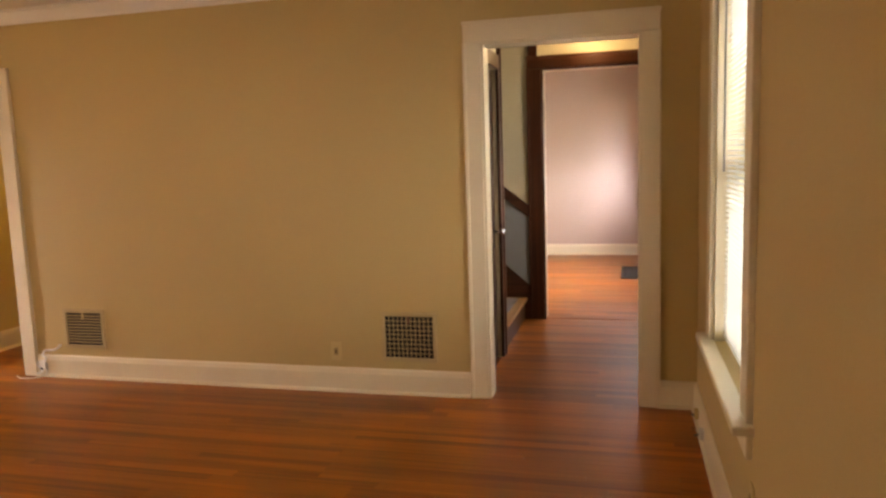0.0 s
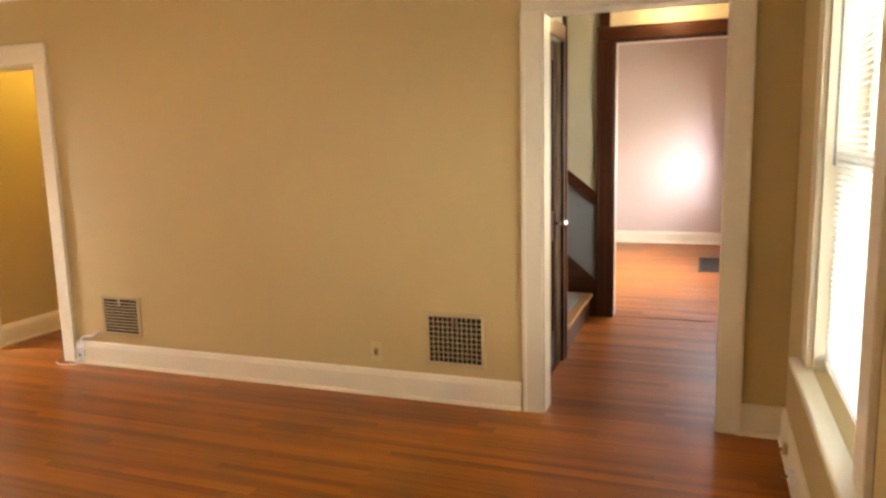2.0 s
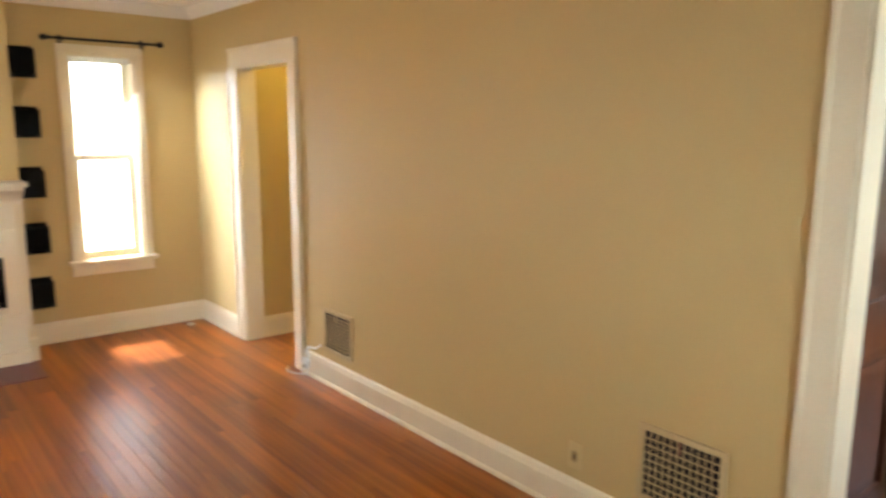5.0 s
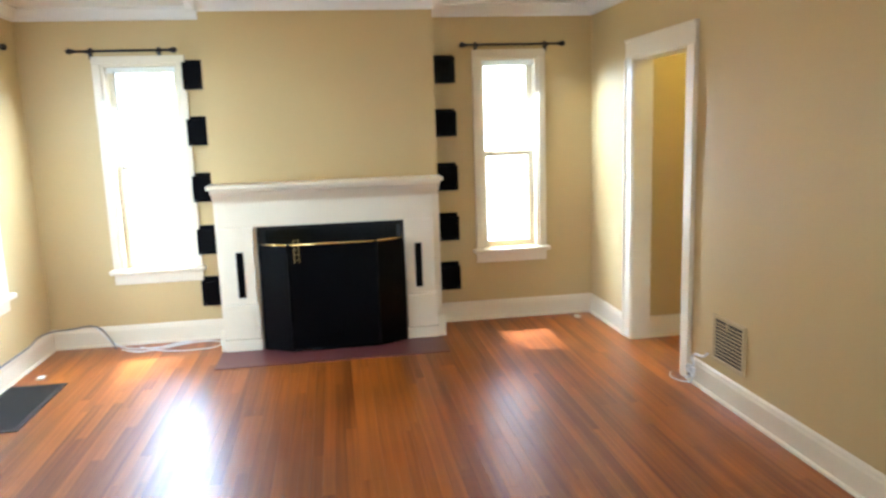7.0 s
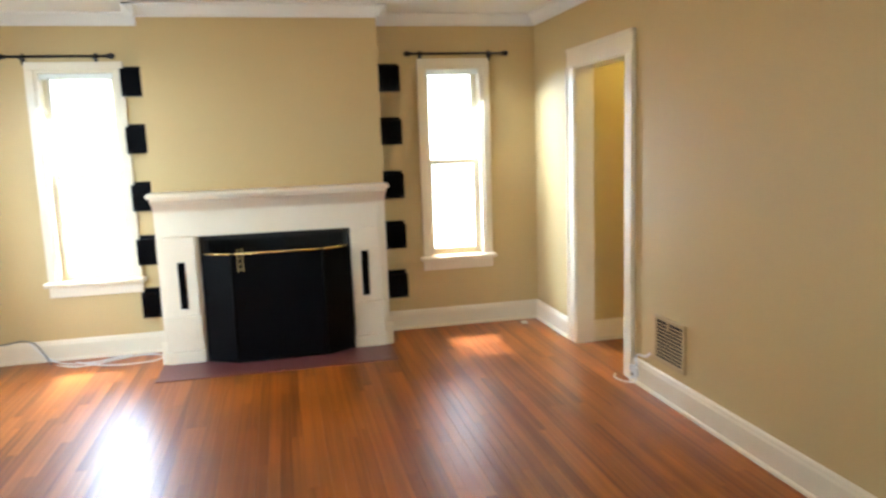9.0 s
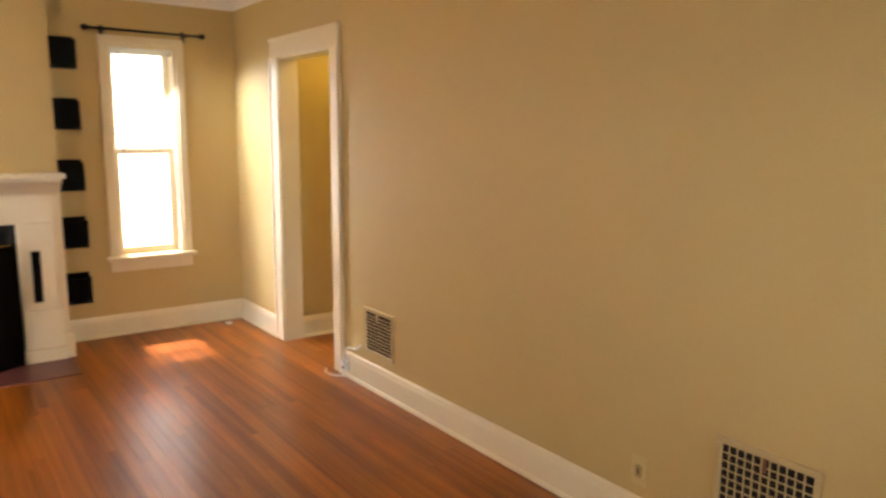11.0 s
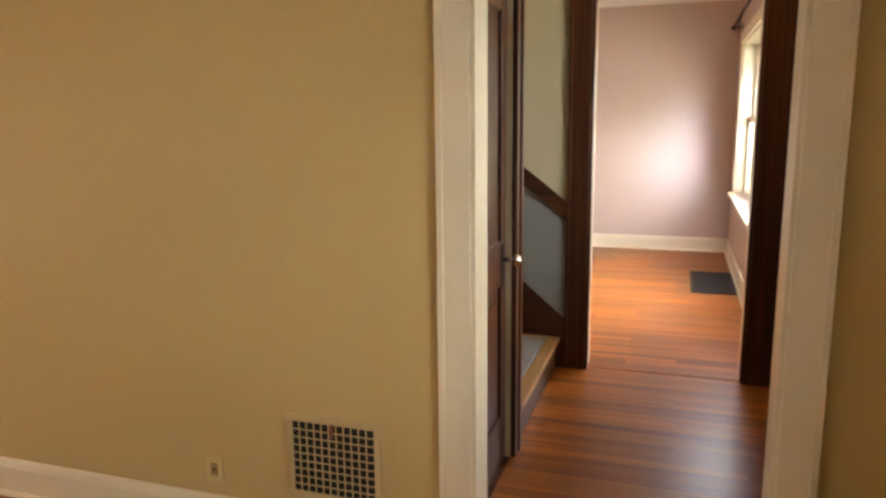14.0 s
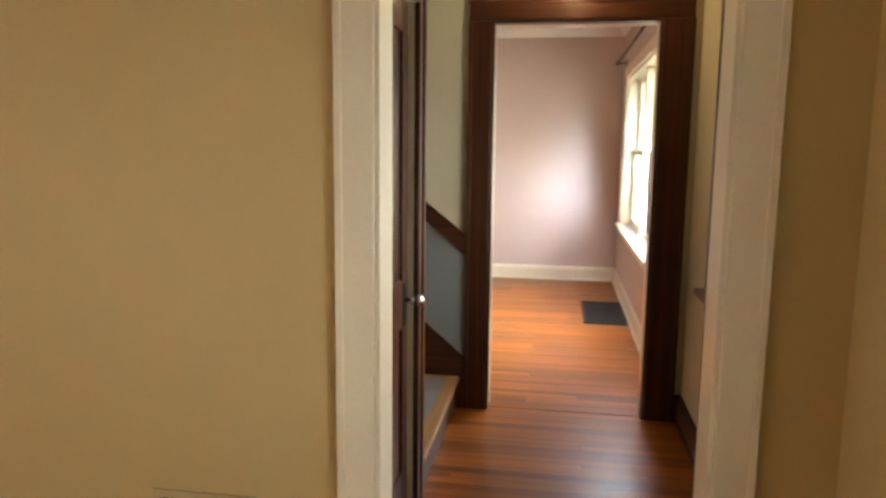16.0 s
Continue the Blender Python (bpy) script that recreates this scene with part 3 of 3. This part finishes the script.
bm = bmesh.new()
for q in ((XL + 0.02, BX - 0.002, FB0 + 0.0005, FB0 + 0.03, 0, FBT - 0.002), (XL + 0.02, BX - 0.002, FB1 - 0.03, FB1 - 0.0005, 0, FBT - 0.002),
          (XL + 0.02, XL + 0.05, FB0 + 0.03, FB1 - 0.03, 0, FBT - 0.002), (XL + 0.05, BX - 0.002, FB0 + 0.03, FB1 - 0.03, FBT - 0.03, FBT - 0.002),
          (XL + 0.05, BX - 0.002, FB0 + 0.03, FB1 - 0.03, 0.0, 0.012)):
    box(bm, *q)
solid("firebox_lining", bm, SOOT, "sooty black firebox lining", "firebox", "structure")
grate = thing("fire_grate", pose(-4.72, -2.127, 0.012), "black iron grate with charred logs in the firebox", "fire grate")
for i in range(6):
    part("bar", rod(bmesh.new(), (-0.11, -0.25 + i * 0.1, 0.09), (0.13, -0.25 + i * 0.1, 0.09), 0.008, 8), IRON, grate)
for y in (-0.25, 0.25):
    part("leg", rod(bmesh.new(), (0.1, y, 0.0), (0.1, y, 0.09), 0.01, 8), IRON, grate)
for a, b in (((-0.04, -0.3, 0.145), (0.02, 0.28, 0.15)), ((0.06, -0.26, 0.145), (0.0, 0.3, 0.235))):
    part("log", rod(bmesh.new(), a, b, 0.045, 10), SOOT, grate, "charred log")

# bowed spark screen: a middle panel and two angled wings
screen = thing("fire_screen", pose(-0.06, -2.137, 0.007), "black bowed mesh fire screen with a brass rail", "fire screen")
KNEES = [(-4.395, -0.515), (-4.285, -0.315), (-4.285, 0.315), (-4.395, 0.515)]
for i, ((x0, y0), (x1, y1)) in enumerate(zip(KNEES, KNEES[1:])):
    bm = bmesh.new()
    n = 10
    d = Vector((x1 - x0, y1 - y0, 0))
    out = Vector((d.y, -d.x, 0)).normalized()
    for k in range(n):
        a, b = Vector((x0, y0, 0)) + d * (k / n), Vector((x0, y0, 0)) + d * ((k + 1) / n)
        va = [bm.verts.new(a + Vector((0, 0, z)) + out * q) for q in (0, 0.006) for z in (0.02, 0.775)]
        vb = [bm.verts.new(b + Vector((0, 0, z)) + out * q) for q in (0, 0.006) for z in (0.02, 0.775)]
        for f in ((va[0], vb[0], vb[1], va[1]), (va[2], va[3], vb[3], vb[2]), (va[1], vb[1], vb[3], va[3]), (va[0], va[2], vb[2], vb[0])):
            bm.faces.new(f)
    bmesh.ops.remove_doubles(bm, verts=bm.verts, dist=0.0005)
    p = part("mesh_panel", bm, BLACK, screen)
    part("top_rail", rod(bmesh.new(), (x0, y0, 0.782), (x1, y1, 0.782), 0.0075), BRASS, p, "brass rail", smooth=True)
    part("bottom_rail", rod(bmesh.new(), (x0, y0, 0.012), (x1, y1, 0.012), 0.010), BLACK, p, smooth=True)
for x, y in KNEES:
    part("upright", rod(bmesh.new(), (x + 0.004, y, 0.004), (x + 0.004, y, 0.79), 0.008), BLACK, screen, smooth=True)
hnd = part("handle", rod(bmesh.new(), (-4.262, -0.27, 0.655), (-4.262, -0.27, 0.825), 0.004, 8), AGED, screen, "small aged brass lattice handle")
part("handle_bar", rod(bmesh.new(), (-4.262, -0.235, 0.655), (-4.262, -0.235, 0.825), 0.004, 8), AGED, hnd)
for z in (0.67, 0.71, 0.75, 0.81):
    part("handle_rung", rod(bmesh.new(), (-4.262, -0.27, z), (-4.262, -0.235, z + 0.012), 0.003, 6), AGED, hnd)

solid("hearth", made_box(BX, -4.085, -2.975, -1.345, -0.004, 0.0065, bevel=0.002), HEARTH, "flush maroon tile hearth slab", "hearth", "structure")


# ---- black wall boxes beside the chimney breast ----
def wall_box():
    t = thing("wall_pocket", pose(XL, 0, 0), "small black metal wall pocket beside the chimney breast", "wall pocket", "black wall pockets")
    bm = bmesh.new()
    box(bm, 0.001, 0.006, -0.085, 0.085, 0.0, 0.215, bevel=0.002)
    part("back_plate", bm, BLACK, t)
    bm = bmesh.new()
    for q in ((0.0065, 0.085, -0.085, -0.080, 0.0, 0.19), (0.0065, 0.085, 0.080, 0.085, 0.0, 0.19), (0.085, 0.090, -0.085, 0.085, 0.0, 0.185), (0.0065, 0.085, -0.080, 0.080, 0.0, 0.006)):
        box(bm, *q)
    part("pocket", bm, BLACK, t)
    part("rolled_rim", rod(bmesh.new(), (0.088, -0.085, 0.188), (0.088, 0.085, 0.188), 0.006, 8), BLACK, t)
    for y in (-0.06, 0.06):
        part("knob", ball(bmesh.new(), (0.094, y, 0.014), 0.008, n=8), IRON, t)
    return t


first = wall_box()
first.matrix_basis = pose(XL, -1.215, 1.915)
for y in (-1.215, -3.060):
    for i, z in enumerate((1.915, 1.505, 1.085, 0.685, 0.285)):
        if (y, i) != (-1.215, 0):
            copy_thing(first, pose(XL, y, z))


# ---- registers, outlet, switch ----
def wall_register(x0, x1, z0, z1, cols, rows, bar, label, lever):
    t = thing("wall_register", pose((x0 + x1) / 2, 0, z0), label, "air register", "wall registers")
    w, h, e = (x1 - x0) / 2, z1 - z0, 0.024
    bm = bmesh.new()
    for q in ((-w, w, 0, e), (-w, w, h - e, h), (-w, -w + e, e, h - e), (w - e, w, e, h - e)):
        box(bm, q[0], q[1], -0.014, -0.0005, q[2], q[3], bevel=0.003)
    part("frame", bm, GRILLE, t)
    # no hole in the wall: a dark sheet paints the shade behind the bars
    part("shade_sheet", made_box(-w + e - 0.004, w - e + 0.004, -0.004, -0.0008, e - 0.004, h - e + 0.004), RECESS_DARK, t, "dark sheet in place of the shaded opening behind the bars")
    me = mesh_of("bar", made_box(-bar / 2, bar / 2, -0.0118, -0.0092, e - 0.003, h - e + 0.003), GRILLE)
    for i in range(1, cols):
        piece("upright_bar", me, t, -w + e + (2 * w - 2 * e) * i / cols)
    me = mesh_of("bar", made_box(-w + e - 0.003, w - e + 0.003, -0.0115, -0.0090, -0.0034 if cols < 2 else -0.0019, 0.0034 if cols < 2 else 0.0019), GRILLE)
    for i in range(1, rows):
        piece("cross_bar", me, t, 0, 0, e + (h - 2 * e) * i / rows)
    bm = made_box(-0.006, 0.006, -0.022, -0.0125, h - e - 0.045, h - e + 0.004, bevel=0.002)
    part("damper_lever", bm, GRILLE if not lever else mat("rusty_lever", (0.16, 0.06, 0.03), 0.6, 0.3), t, "small damper lever")
    for x in (-w + 0.012, w - 0.012):
        part("screw", ball(bmesh.new(), (x, -0.0145, h / 2), 0.004, 1, 0.5, 1, 8), GRILLE, t)
    return t


wall_register(-2.915, -2.585, 0.212, 0.486, 1, 11, 0.003, "cream metal wall register with horizontal louvres", False)
wall_register(-0.583, -0.231, 0.208, 0.514, 11, 9, 0.0042, "cream metal wall register with a square grid", True)


def outlet(m, label, horizontal=False):
    t = thing("wall_outlet", m, label, "outlet")
    part("cover_plate", made_box(-0.035, 0.035, -0.006, -0.0005, 0, 0.114, bevel=0.003), IVORY, t)
    r = part("receptacle", made_box(-0.013, 0.013, -0.0085, -0.0062, 0.034, 0.080, bevel=0.004), mat("dark_tan_face", (0.34, 0.23, 0.09), 0.4, 0.05), t)
    # dark block on the face, coloured as the shade in a slot
    part("slot", made_box(-0.004, 0.004, -0.0098, -0.0086, 0.048, 0.066, bevel=0.0005), RECESS_DARK, r, "dark block in place of a shaded slot")
    for z in (0.014, 0.100):
        part("screw", ball(bmesh.new(), (0, -0.0065, z), 0.003, 1, 0.4, 1, 8), IVORY, t)
    return t


outlet(pose(-0.890, 0, 0.200), "ivory wall outlet with one receptacle above the baseboard")
sw = thing("light_switch", pose(HX0, 0.67, 1.16, 0, 0, 90), "ivory light switch on the passage wall", "light switch")
part("cover_plate", made_box(-0.035, 0.035, -0.006, -0.0005, 0, 0.114, bevel=0.003), IVORY, sw)
part("toggle", made_box(-0.005, 0.005, -0.016, -0.0062, 0.05, 0.07, bevel=0.002), IVORY, sw)
jk = thing("phone_jack", pose(XR - 0.019, -0.32, 0.06, 0, 0, -90), "small beige phone jack with a dark plug on the baseboard", "phone jack")
part("body", made_box(-0.02, 0.02, -0.022, -0.0005, 0, 0.05, bevel=0.004), IVORY, jk)
part("plug", made_box(-0.006, 0.006, -0.034, -0.0225, 0.012, 0.026, bevel=0.002), CORD2, jk)
outlet(pose(XR, -1.83, 0.295, 0, 0, -90), "ivory duplex wall outlet below the window")


def floor_register(x0, x1, y0, y1, along, label):
    t = thing("floor_register", pose((x0 + x1) / 2, (y0 + y1) / 2, 0), label, "floor register", "floor registers")
    w, d, e = (x1 - x0) / 2, (y1 - y0) / 2, 0.03
    bm = bmesh.new()
    for q in ((-w, w, -d, -d + e), (-w, w, d - e, d), (-w, -w + e, -d + e, d - e), (w - e, w, -d + e, d - e)):
        box(bm, q[0], q[1], q[2], q[3], 0.0005, 0.009, bevel=0.002)
    part("frame", bm, REG, t)
    # dark sheet on the planks paints the shade below the slats
    part("shade_plate", made_box(-w + e, w - e, -d + e, d - e, 0.0008, 0.002), RECESS_DARK, t)
    if along == 'x':
        me = mesh_of("slat", made_box(-w + e, w - e, -0.003, 0.003, 0.0022, 0.0075), REG)
        n = int(2 * (d - e) / 0.014)
        for i in range(1, n):
            piece("slat", me, t, 0, -d + e + 2 * (d - e) * i / n)
    else:
        me = mesh_of("slat", made_box(-0.003, 0.003, -d + e, d - e, 0.0022, 0.0075), REG)
        n = int(2 * (w - e) / 0.014)
        for i in range(1, n):
            piece("slat", me, t, -w + e + 2 * (w - e) * i / n)
    return t


floor_register(-4.05, -3.27, -4.252, -3.90, 'x', "large dark metal floor return grille beside the baseboard")
floor_register(0.805, 1.183, 4.32, 5.20, 'y', "large dark metal floor return grille beneath the window")

# ---- cables ----
def cable(label, points, r, material):
    c = tube("cable", points, r, material)
    return tagged(c, label, "cable", "loose cables")


cable("dark grey cable lying along the baseboard's top", [(-2.4, -4.262, 0.162), (-3.1, -4.262, 0.163), (-3.8, -4.262, 0.165), (-4.4, -4.258, 0.166), (-4.74, -4.25, 0.175), (-4.84, -4.12, 0.166), (-4.87, -3.95, 0.163), (-4.85, -3.86, 0.07), (-4.78, -3.80, 0.006)], 0.006, CORD2)
cable("white coiled cable loose on the floor", [(-4.85, -3.95, 0.163), (-4.84, -3.85, 0.05), (-4.78, -3.72, 0.006), (-4.74, -3.5, 0.006), (-4.80, -3.28, 0.006), (-4.78, -3.05, 0.006), (-4.66, -3.03, 0.007), (-4.60, -3.2, 0.006), (-4.64, -3.45, 0.008), (-4.76, -3.62, 0.012)], 0.005, CORD)
cable("white cable looped over itself on the floor", [(-4.74, -3.75, 0.006), (-4.66, -3.55, 0.006), (-4.72, -3.35, 0.014), (-4.82, -3.26, 0.008), (-4.74, -3.42, 0.016), (-4.64, -3.58, 0.008), (-4.70, -3.7, 0.006)], 0.0045, CORD)
cable("white tangled phone cable at the foot of the casing", [(-3.160, -0.034, 0.02), (-3.110, -0.04, 0.05), (-3.140, -0.045, 0.10), (-3.070, -0.036, 0.13), (-3.100, -0.03, 0.17), (-3.000, -0.012, 0.20), (-2.960, -0.008, 0.23)], 0.007, CORD)
cable("thin white cable running on the floor from the casing", [(-3.110, -0.045, 0.08), (-3.060, -0.05, 0.04), (-3.120, -0.06, 0.008), (-3.230, -0.10, 0.006), (-3.310, -0.06, 0.006)], 0.004, CORD)
jb = thing("phone_jack", pose(-3.10, -0.019, 0.05), "small white phone jack on the baseboard", "phone jack")
part("body", made_box(-0.025, 0.025, -0.024, -0.0005, 0, 0.055, bevel=0.004), CORD, jb)
part("plug", made_box(-0.007, 0.007, -0.036, -0.0245, 0.008, 0.022, bevel=0.002), CORD2, jb)
jk = thing("cable_jack", pose(XR - 0.019, -0.585, 0.055, 0, 0, -90), "small white cable jack on the baseboard", "cable jack")
part("body", made_box(-0.022, 0.022, -0.022, -0.0005, 0, 0.05, bevel=0.004), CORD, jk)
part("plug", rod(bmesh.new(), (0, -0.022, 0.022), (0, -0.045, 0.016), 0.006, 10), CORD2, jk, "dark cable plug", smooth=True)
ck = thing("coax_socket", pose(XR, -1.91, 0.365, 0, 0, -90), "small dark coax socket low on the wall", "cable socket")
part("base", rod(bmesh.new(), (0, -0.005, 0.02), (0, -0.0005, 0.02), 0.016, 14), IRON, ck)
part("barrel", rod(bmesh.new(), (0, -0.028, 0.02), (0, -0.005, 0.02), 0.006, 10), IRON, ck, smooth=True)
for x, y, lab in ((-4.74, -0.18, "small white door stop lying on the floor"), (-4.20, -4.12, "small pale plastic plate lying on the floor")):
    solid("floor_scrap", made_box(x - 0.03, x + 0.03, y - 0.022, y + 0.022, 0.0005, 0.014, bevel=0.004), CORD, lab, "scrap")

# ---- hall: closet door, stairs, rails, lamps ----
cased = thing("closet_casing", pose(0, 0, 0), "dark stained casing round the closet door", "casing", kind="structure")
part("side_casing", made_box(0.0, 0.022, 0.90, 0.958, 0, 2.03, bevel=0.005), DARK, cased)
part("corner_casing", made_box(0.0, 0.030, 0.960, 1.0, 0, 2.20, bevel=0.006), DARK, cased)
part("head_casing", made_box(0.0, 0.022, 0.155, 0.958, 2.0305, 2.13, bevel=0.005), DARK, cased)
part("near_casing", made_box(0.0, 0.022, 0.155, 0.289, 0, 2.03, bevel=0.003), DARK, cased)
part("end_casing", made_box(-0.13, 0.0, 1.0005, 1.016, 0, ZC, bevel=0.003), DARK, cased)
door = thing("closet_door", pose(-0.022, 0.29, 0.01), "dark stained panelled closet door, closed, with a chrome knob", "door")
bm = bmesh.new()
for q in ((0.003, 0.10, 0, 2.015), (0.51, 0.607, 0, 2.015), (0.10, 0.51, 0, 0.22), (0.10, 0.51, 0.80, 0.99), (0.10, 0.51, 1.90, 2.015)):
    box(bm, -0.035, 0.0, q[0], q[1], q[2], q[3], bevel=0.004)
part("stiles_and_rails", bm, DARK, door)
for z0, z1 in ((0.22, 0.80), (0.99, 1.90)):
    bm = made_box(-0.026, -0.012, 0.10, 0.51, z0, z1)
    box(bm, -0.0118, -0.004, 0.15, 0.46, z0 + 0.05, z1 - 0.05, bevel=0.004)
    part("panel", bm, DARK, door)
kb = part("knob", ball(bmesh.new(), (0.060, 0.548, 0.906), 0.026, 0.8), CHROME, door, "chrome door knob", smooth=True)
part("neck", rod(bmesh.new(), (0.003, 0.548, 0.906), (0.05, 0.548, 0.906), 0.009), CHROME, kb, smooth=True)
part("escutcheon", made_box(0.0002, 0.004, 0.528, 0.568, 0.80, 0.97, bevel=0.0015), IRON, kb, "dark metal key plate")

stairs = thing("staircase", pose(0, 0, 0), "straight wooden staircase with a grey carpet runner", "stairs")
for i in range(8):
    x, z = -0.25 * i, 0.195 * (i + 1)
    part("riser", made_box(x - 0.02, x, 1.017, YK - 0.022, z - 0.195, z - 0.031), DARKH, stairs, "dark stained riser")
    tr = part("tread", made_box(x - 0.26, x + 0.028, 1.017, YK - 0.022, z - 0.030, z, bevel=0.009), TREAD, stairs, "honey oak tread with rounded nosing")
    part("runner", made_box(x - 0.23, x - 0.045, 1.10, YK - 0.10, z + 0.0003, z + 0.009, bevel=0.003), RUNNER, tr, "grey carpet pad")
part("end_nosing", made_box(-0.0, 0.028, 0.985, 1.0165, 0.165, 0.195, bevel=0.006), TREAD, stairs)
bm = bmesh.new()
sk = [(0.060, 0.0), (0.060, 0.297), (-2.0, 0.297 + 2.06 * 0.86), (-2.0, 1.3), (-0.30, 0.0)]
f0, f1 = [bm.verts.new((x, YK - 0.0005, z)) for x, z in sk], [bm.verts.new((x, YK - 0.020, z)) for x, z in sk]
bm.faces.new(f0)
bm.faces.new(f1)
for i in range(5):
    bm.faces.new((f0[i], f0[(i + 1) % 5], f1[(i + 1) % 5], f1[i]))
solid("stair_skirting", bm, DARKH, "dark stained sloping stair skirting board", "skirting", "structure")
bm = bmesh.new()
sk = [(0.058, 0.897), (0.058, 1.005), (-2.0, 1.005 + 2.058 * 0.79), (-2.0, 0.897 + 2.058 * 0.79)]
f0, f1 = [bm.verts.new((x, YK - 0.0005, z)) for x, z in sk], [bm.verts.new((x, YK - 0.034, z)) for x, z in sk]
bm.faces.new(f0)
bm.faces.new(f1)
for i in range(4):
    bm.faces.new((f0[i], f0[(i + 1) % 4], f1[(i + 1) % 4], f1[i]))
solid("stair_rail_board", bm, DARKH, "dark stained sloping wall rail above the stairs", "wall rail", "structure")


bm = bmesh.new()
sk = [(0.058, 0.298), (0.058, 0.896), (-2.0, 0.896 + 2.058 * 0.79), (-2.0, 0.298 + 2.058 * 0.86)]
f0, f1 = [bm.verts.new((x, YK - 0.0005, z)) for x, z in sk], [bm.verts.new((x, YK - 0.008, z)) for x, z in sk]
bm.faces.new(f0)
bm.faces.new(f1)
for i in range(4):
    bm.faces.new((f0[i], f0[(i + 1) % 4], f1[(i + 1) % 4], f1[i]))
solid("stair_dado_panel", bm, SLATE, "slate grey painted dado below the stair wall rail", "dado", "structure")


def ceiling_lamp(x, y, z, power, colour, drop=0.14):
    t = thing("ceiling_lamp", pose(x, y, z), "small unseen flush ceiling lamp, lit", "ceiling lamp", "ceiling lamps")
    part("base", rod(bmesh.new(), (0, 0, -0.03), (0, 0, -0.0005), 0.09, 24), CEIL, t, smooth=False)
    part("shade", ball(bmesh.new(), (0, 0, -0.045), 0.075, 1, 1, 0.5, 20), BULB, t, "glowing glass shade", smooth=True)
    ob, data = lamp("ceiling_lamp_light", 'POINT', pose(x, y, z - drop), power, colour)
    data.shadow_soft_size = 0.04
    return t


ceiling_lamp(0.60, 1.88, ZC, P_LAMP, (1.0, 0.85, 0.50))
ceiling_lamp(-3.60, 0.85, ZC, P_PASS, WARM)
# added fill lamp: no fixture is known on the living room ceiling
ceiling_lamp(-2.50, -2.15, ZC, P_ROOM_FILL, FILL_TINT, 0.22)

# ---- floor planks, along x ----
PW = 0.0572
cache, joined, count = {}, bmesh.new(), 0
rnd = random.Random(11)


def plank_box(bm, x0, x1, y0, y1):
    c = 0.0004
    lo = [bm.verts.new((x, y, z)) for x, y, z in ((x0, y0, -0.006), (x1, y0, -0.006), (x1, y1, -0.006), (x0, y1, -0.006))]
    mid = [bm.verts.new((x, y, -c)) for x, y in ((x0, y0), (x1, y0), (x1, y1), (x0, y1))]
    top = [bm.verts.new((x, y, 0)) for x, y in ((x0 + c, y0 + c), (x1 - c, y0 + c), (x1 - c, y1 - c), (x0 + c, y1 - c))]
    for a, b in ((lo, mid), (mid, top)):
        for i in range(4):
            bm.faces.new((a[i], a[(i + 1) % 4], b[(i + 1) % 4], b[i]))
    bm.faces.new(top)


def lay(x0, x1, y):
    global count
    x = x0 - rnd.choice((0.0, 0.3, 0.6, 0.9))
    while x < x1 - 0.02:
        n = rnd.choice((0.7, 1.0, 1.3, 1.6, 2.0))
        a, b = max(x, x0), min(x + n, x1)
        x += n
        if b - a < 0.02:
            continue
        if -2.9 < a and -3.3 < y < 2.2 and count < 300:
            key = round(b - a, 3)
            if key not in cache:
                bm = bmesh.new()
                plank_box(bm, 0.00025, key - 0.00025, 0.00025, PW - 0.00025)
                cache[key] = mesh_of("plank", bm, FLOOR)
            piece("plank", cache[key], floor, a, y, 0)
            count += 1
        else:
            plank_box(joined, a + 0.00025, b - 0.00025, y + 0.00025, y + PW - 0.00025)


y = YB
while y < YF:
    if y < 0.0:
        lay(XL, XR, y)
    elif y < YK + 0.1:
        lay(0.0 if y < YK - 0.05 else -0.3, XR, y)
        lay(HX0, -3.1, y)
    else:
        lay(-2.6, XFR, y)
    y += PW
rest = part("plank_field", joined, FLOOR, floor, "narrow varnished oak strips")
tagged(rest, kind="stuff")
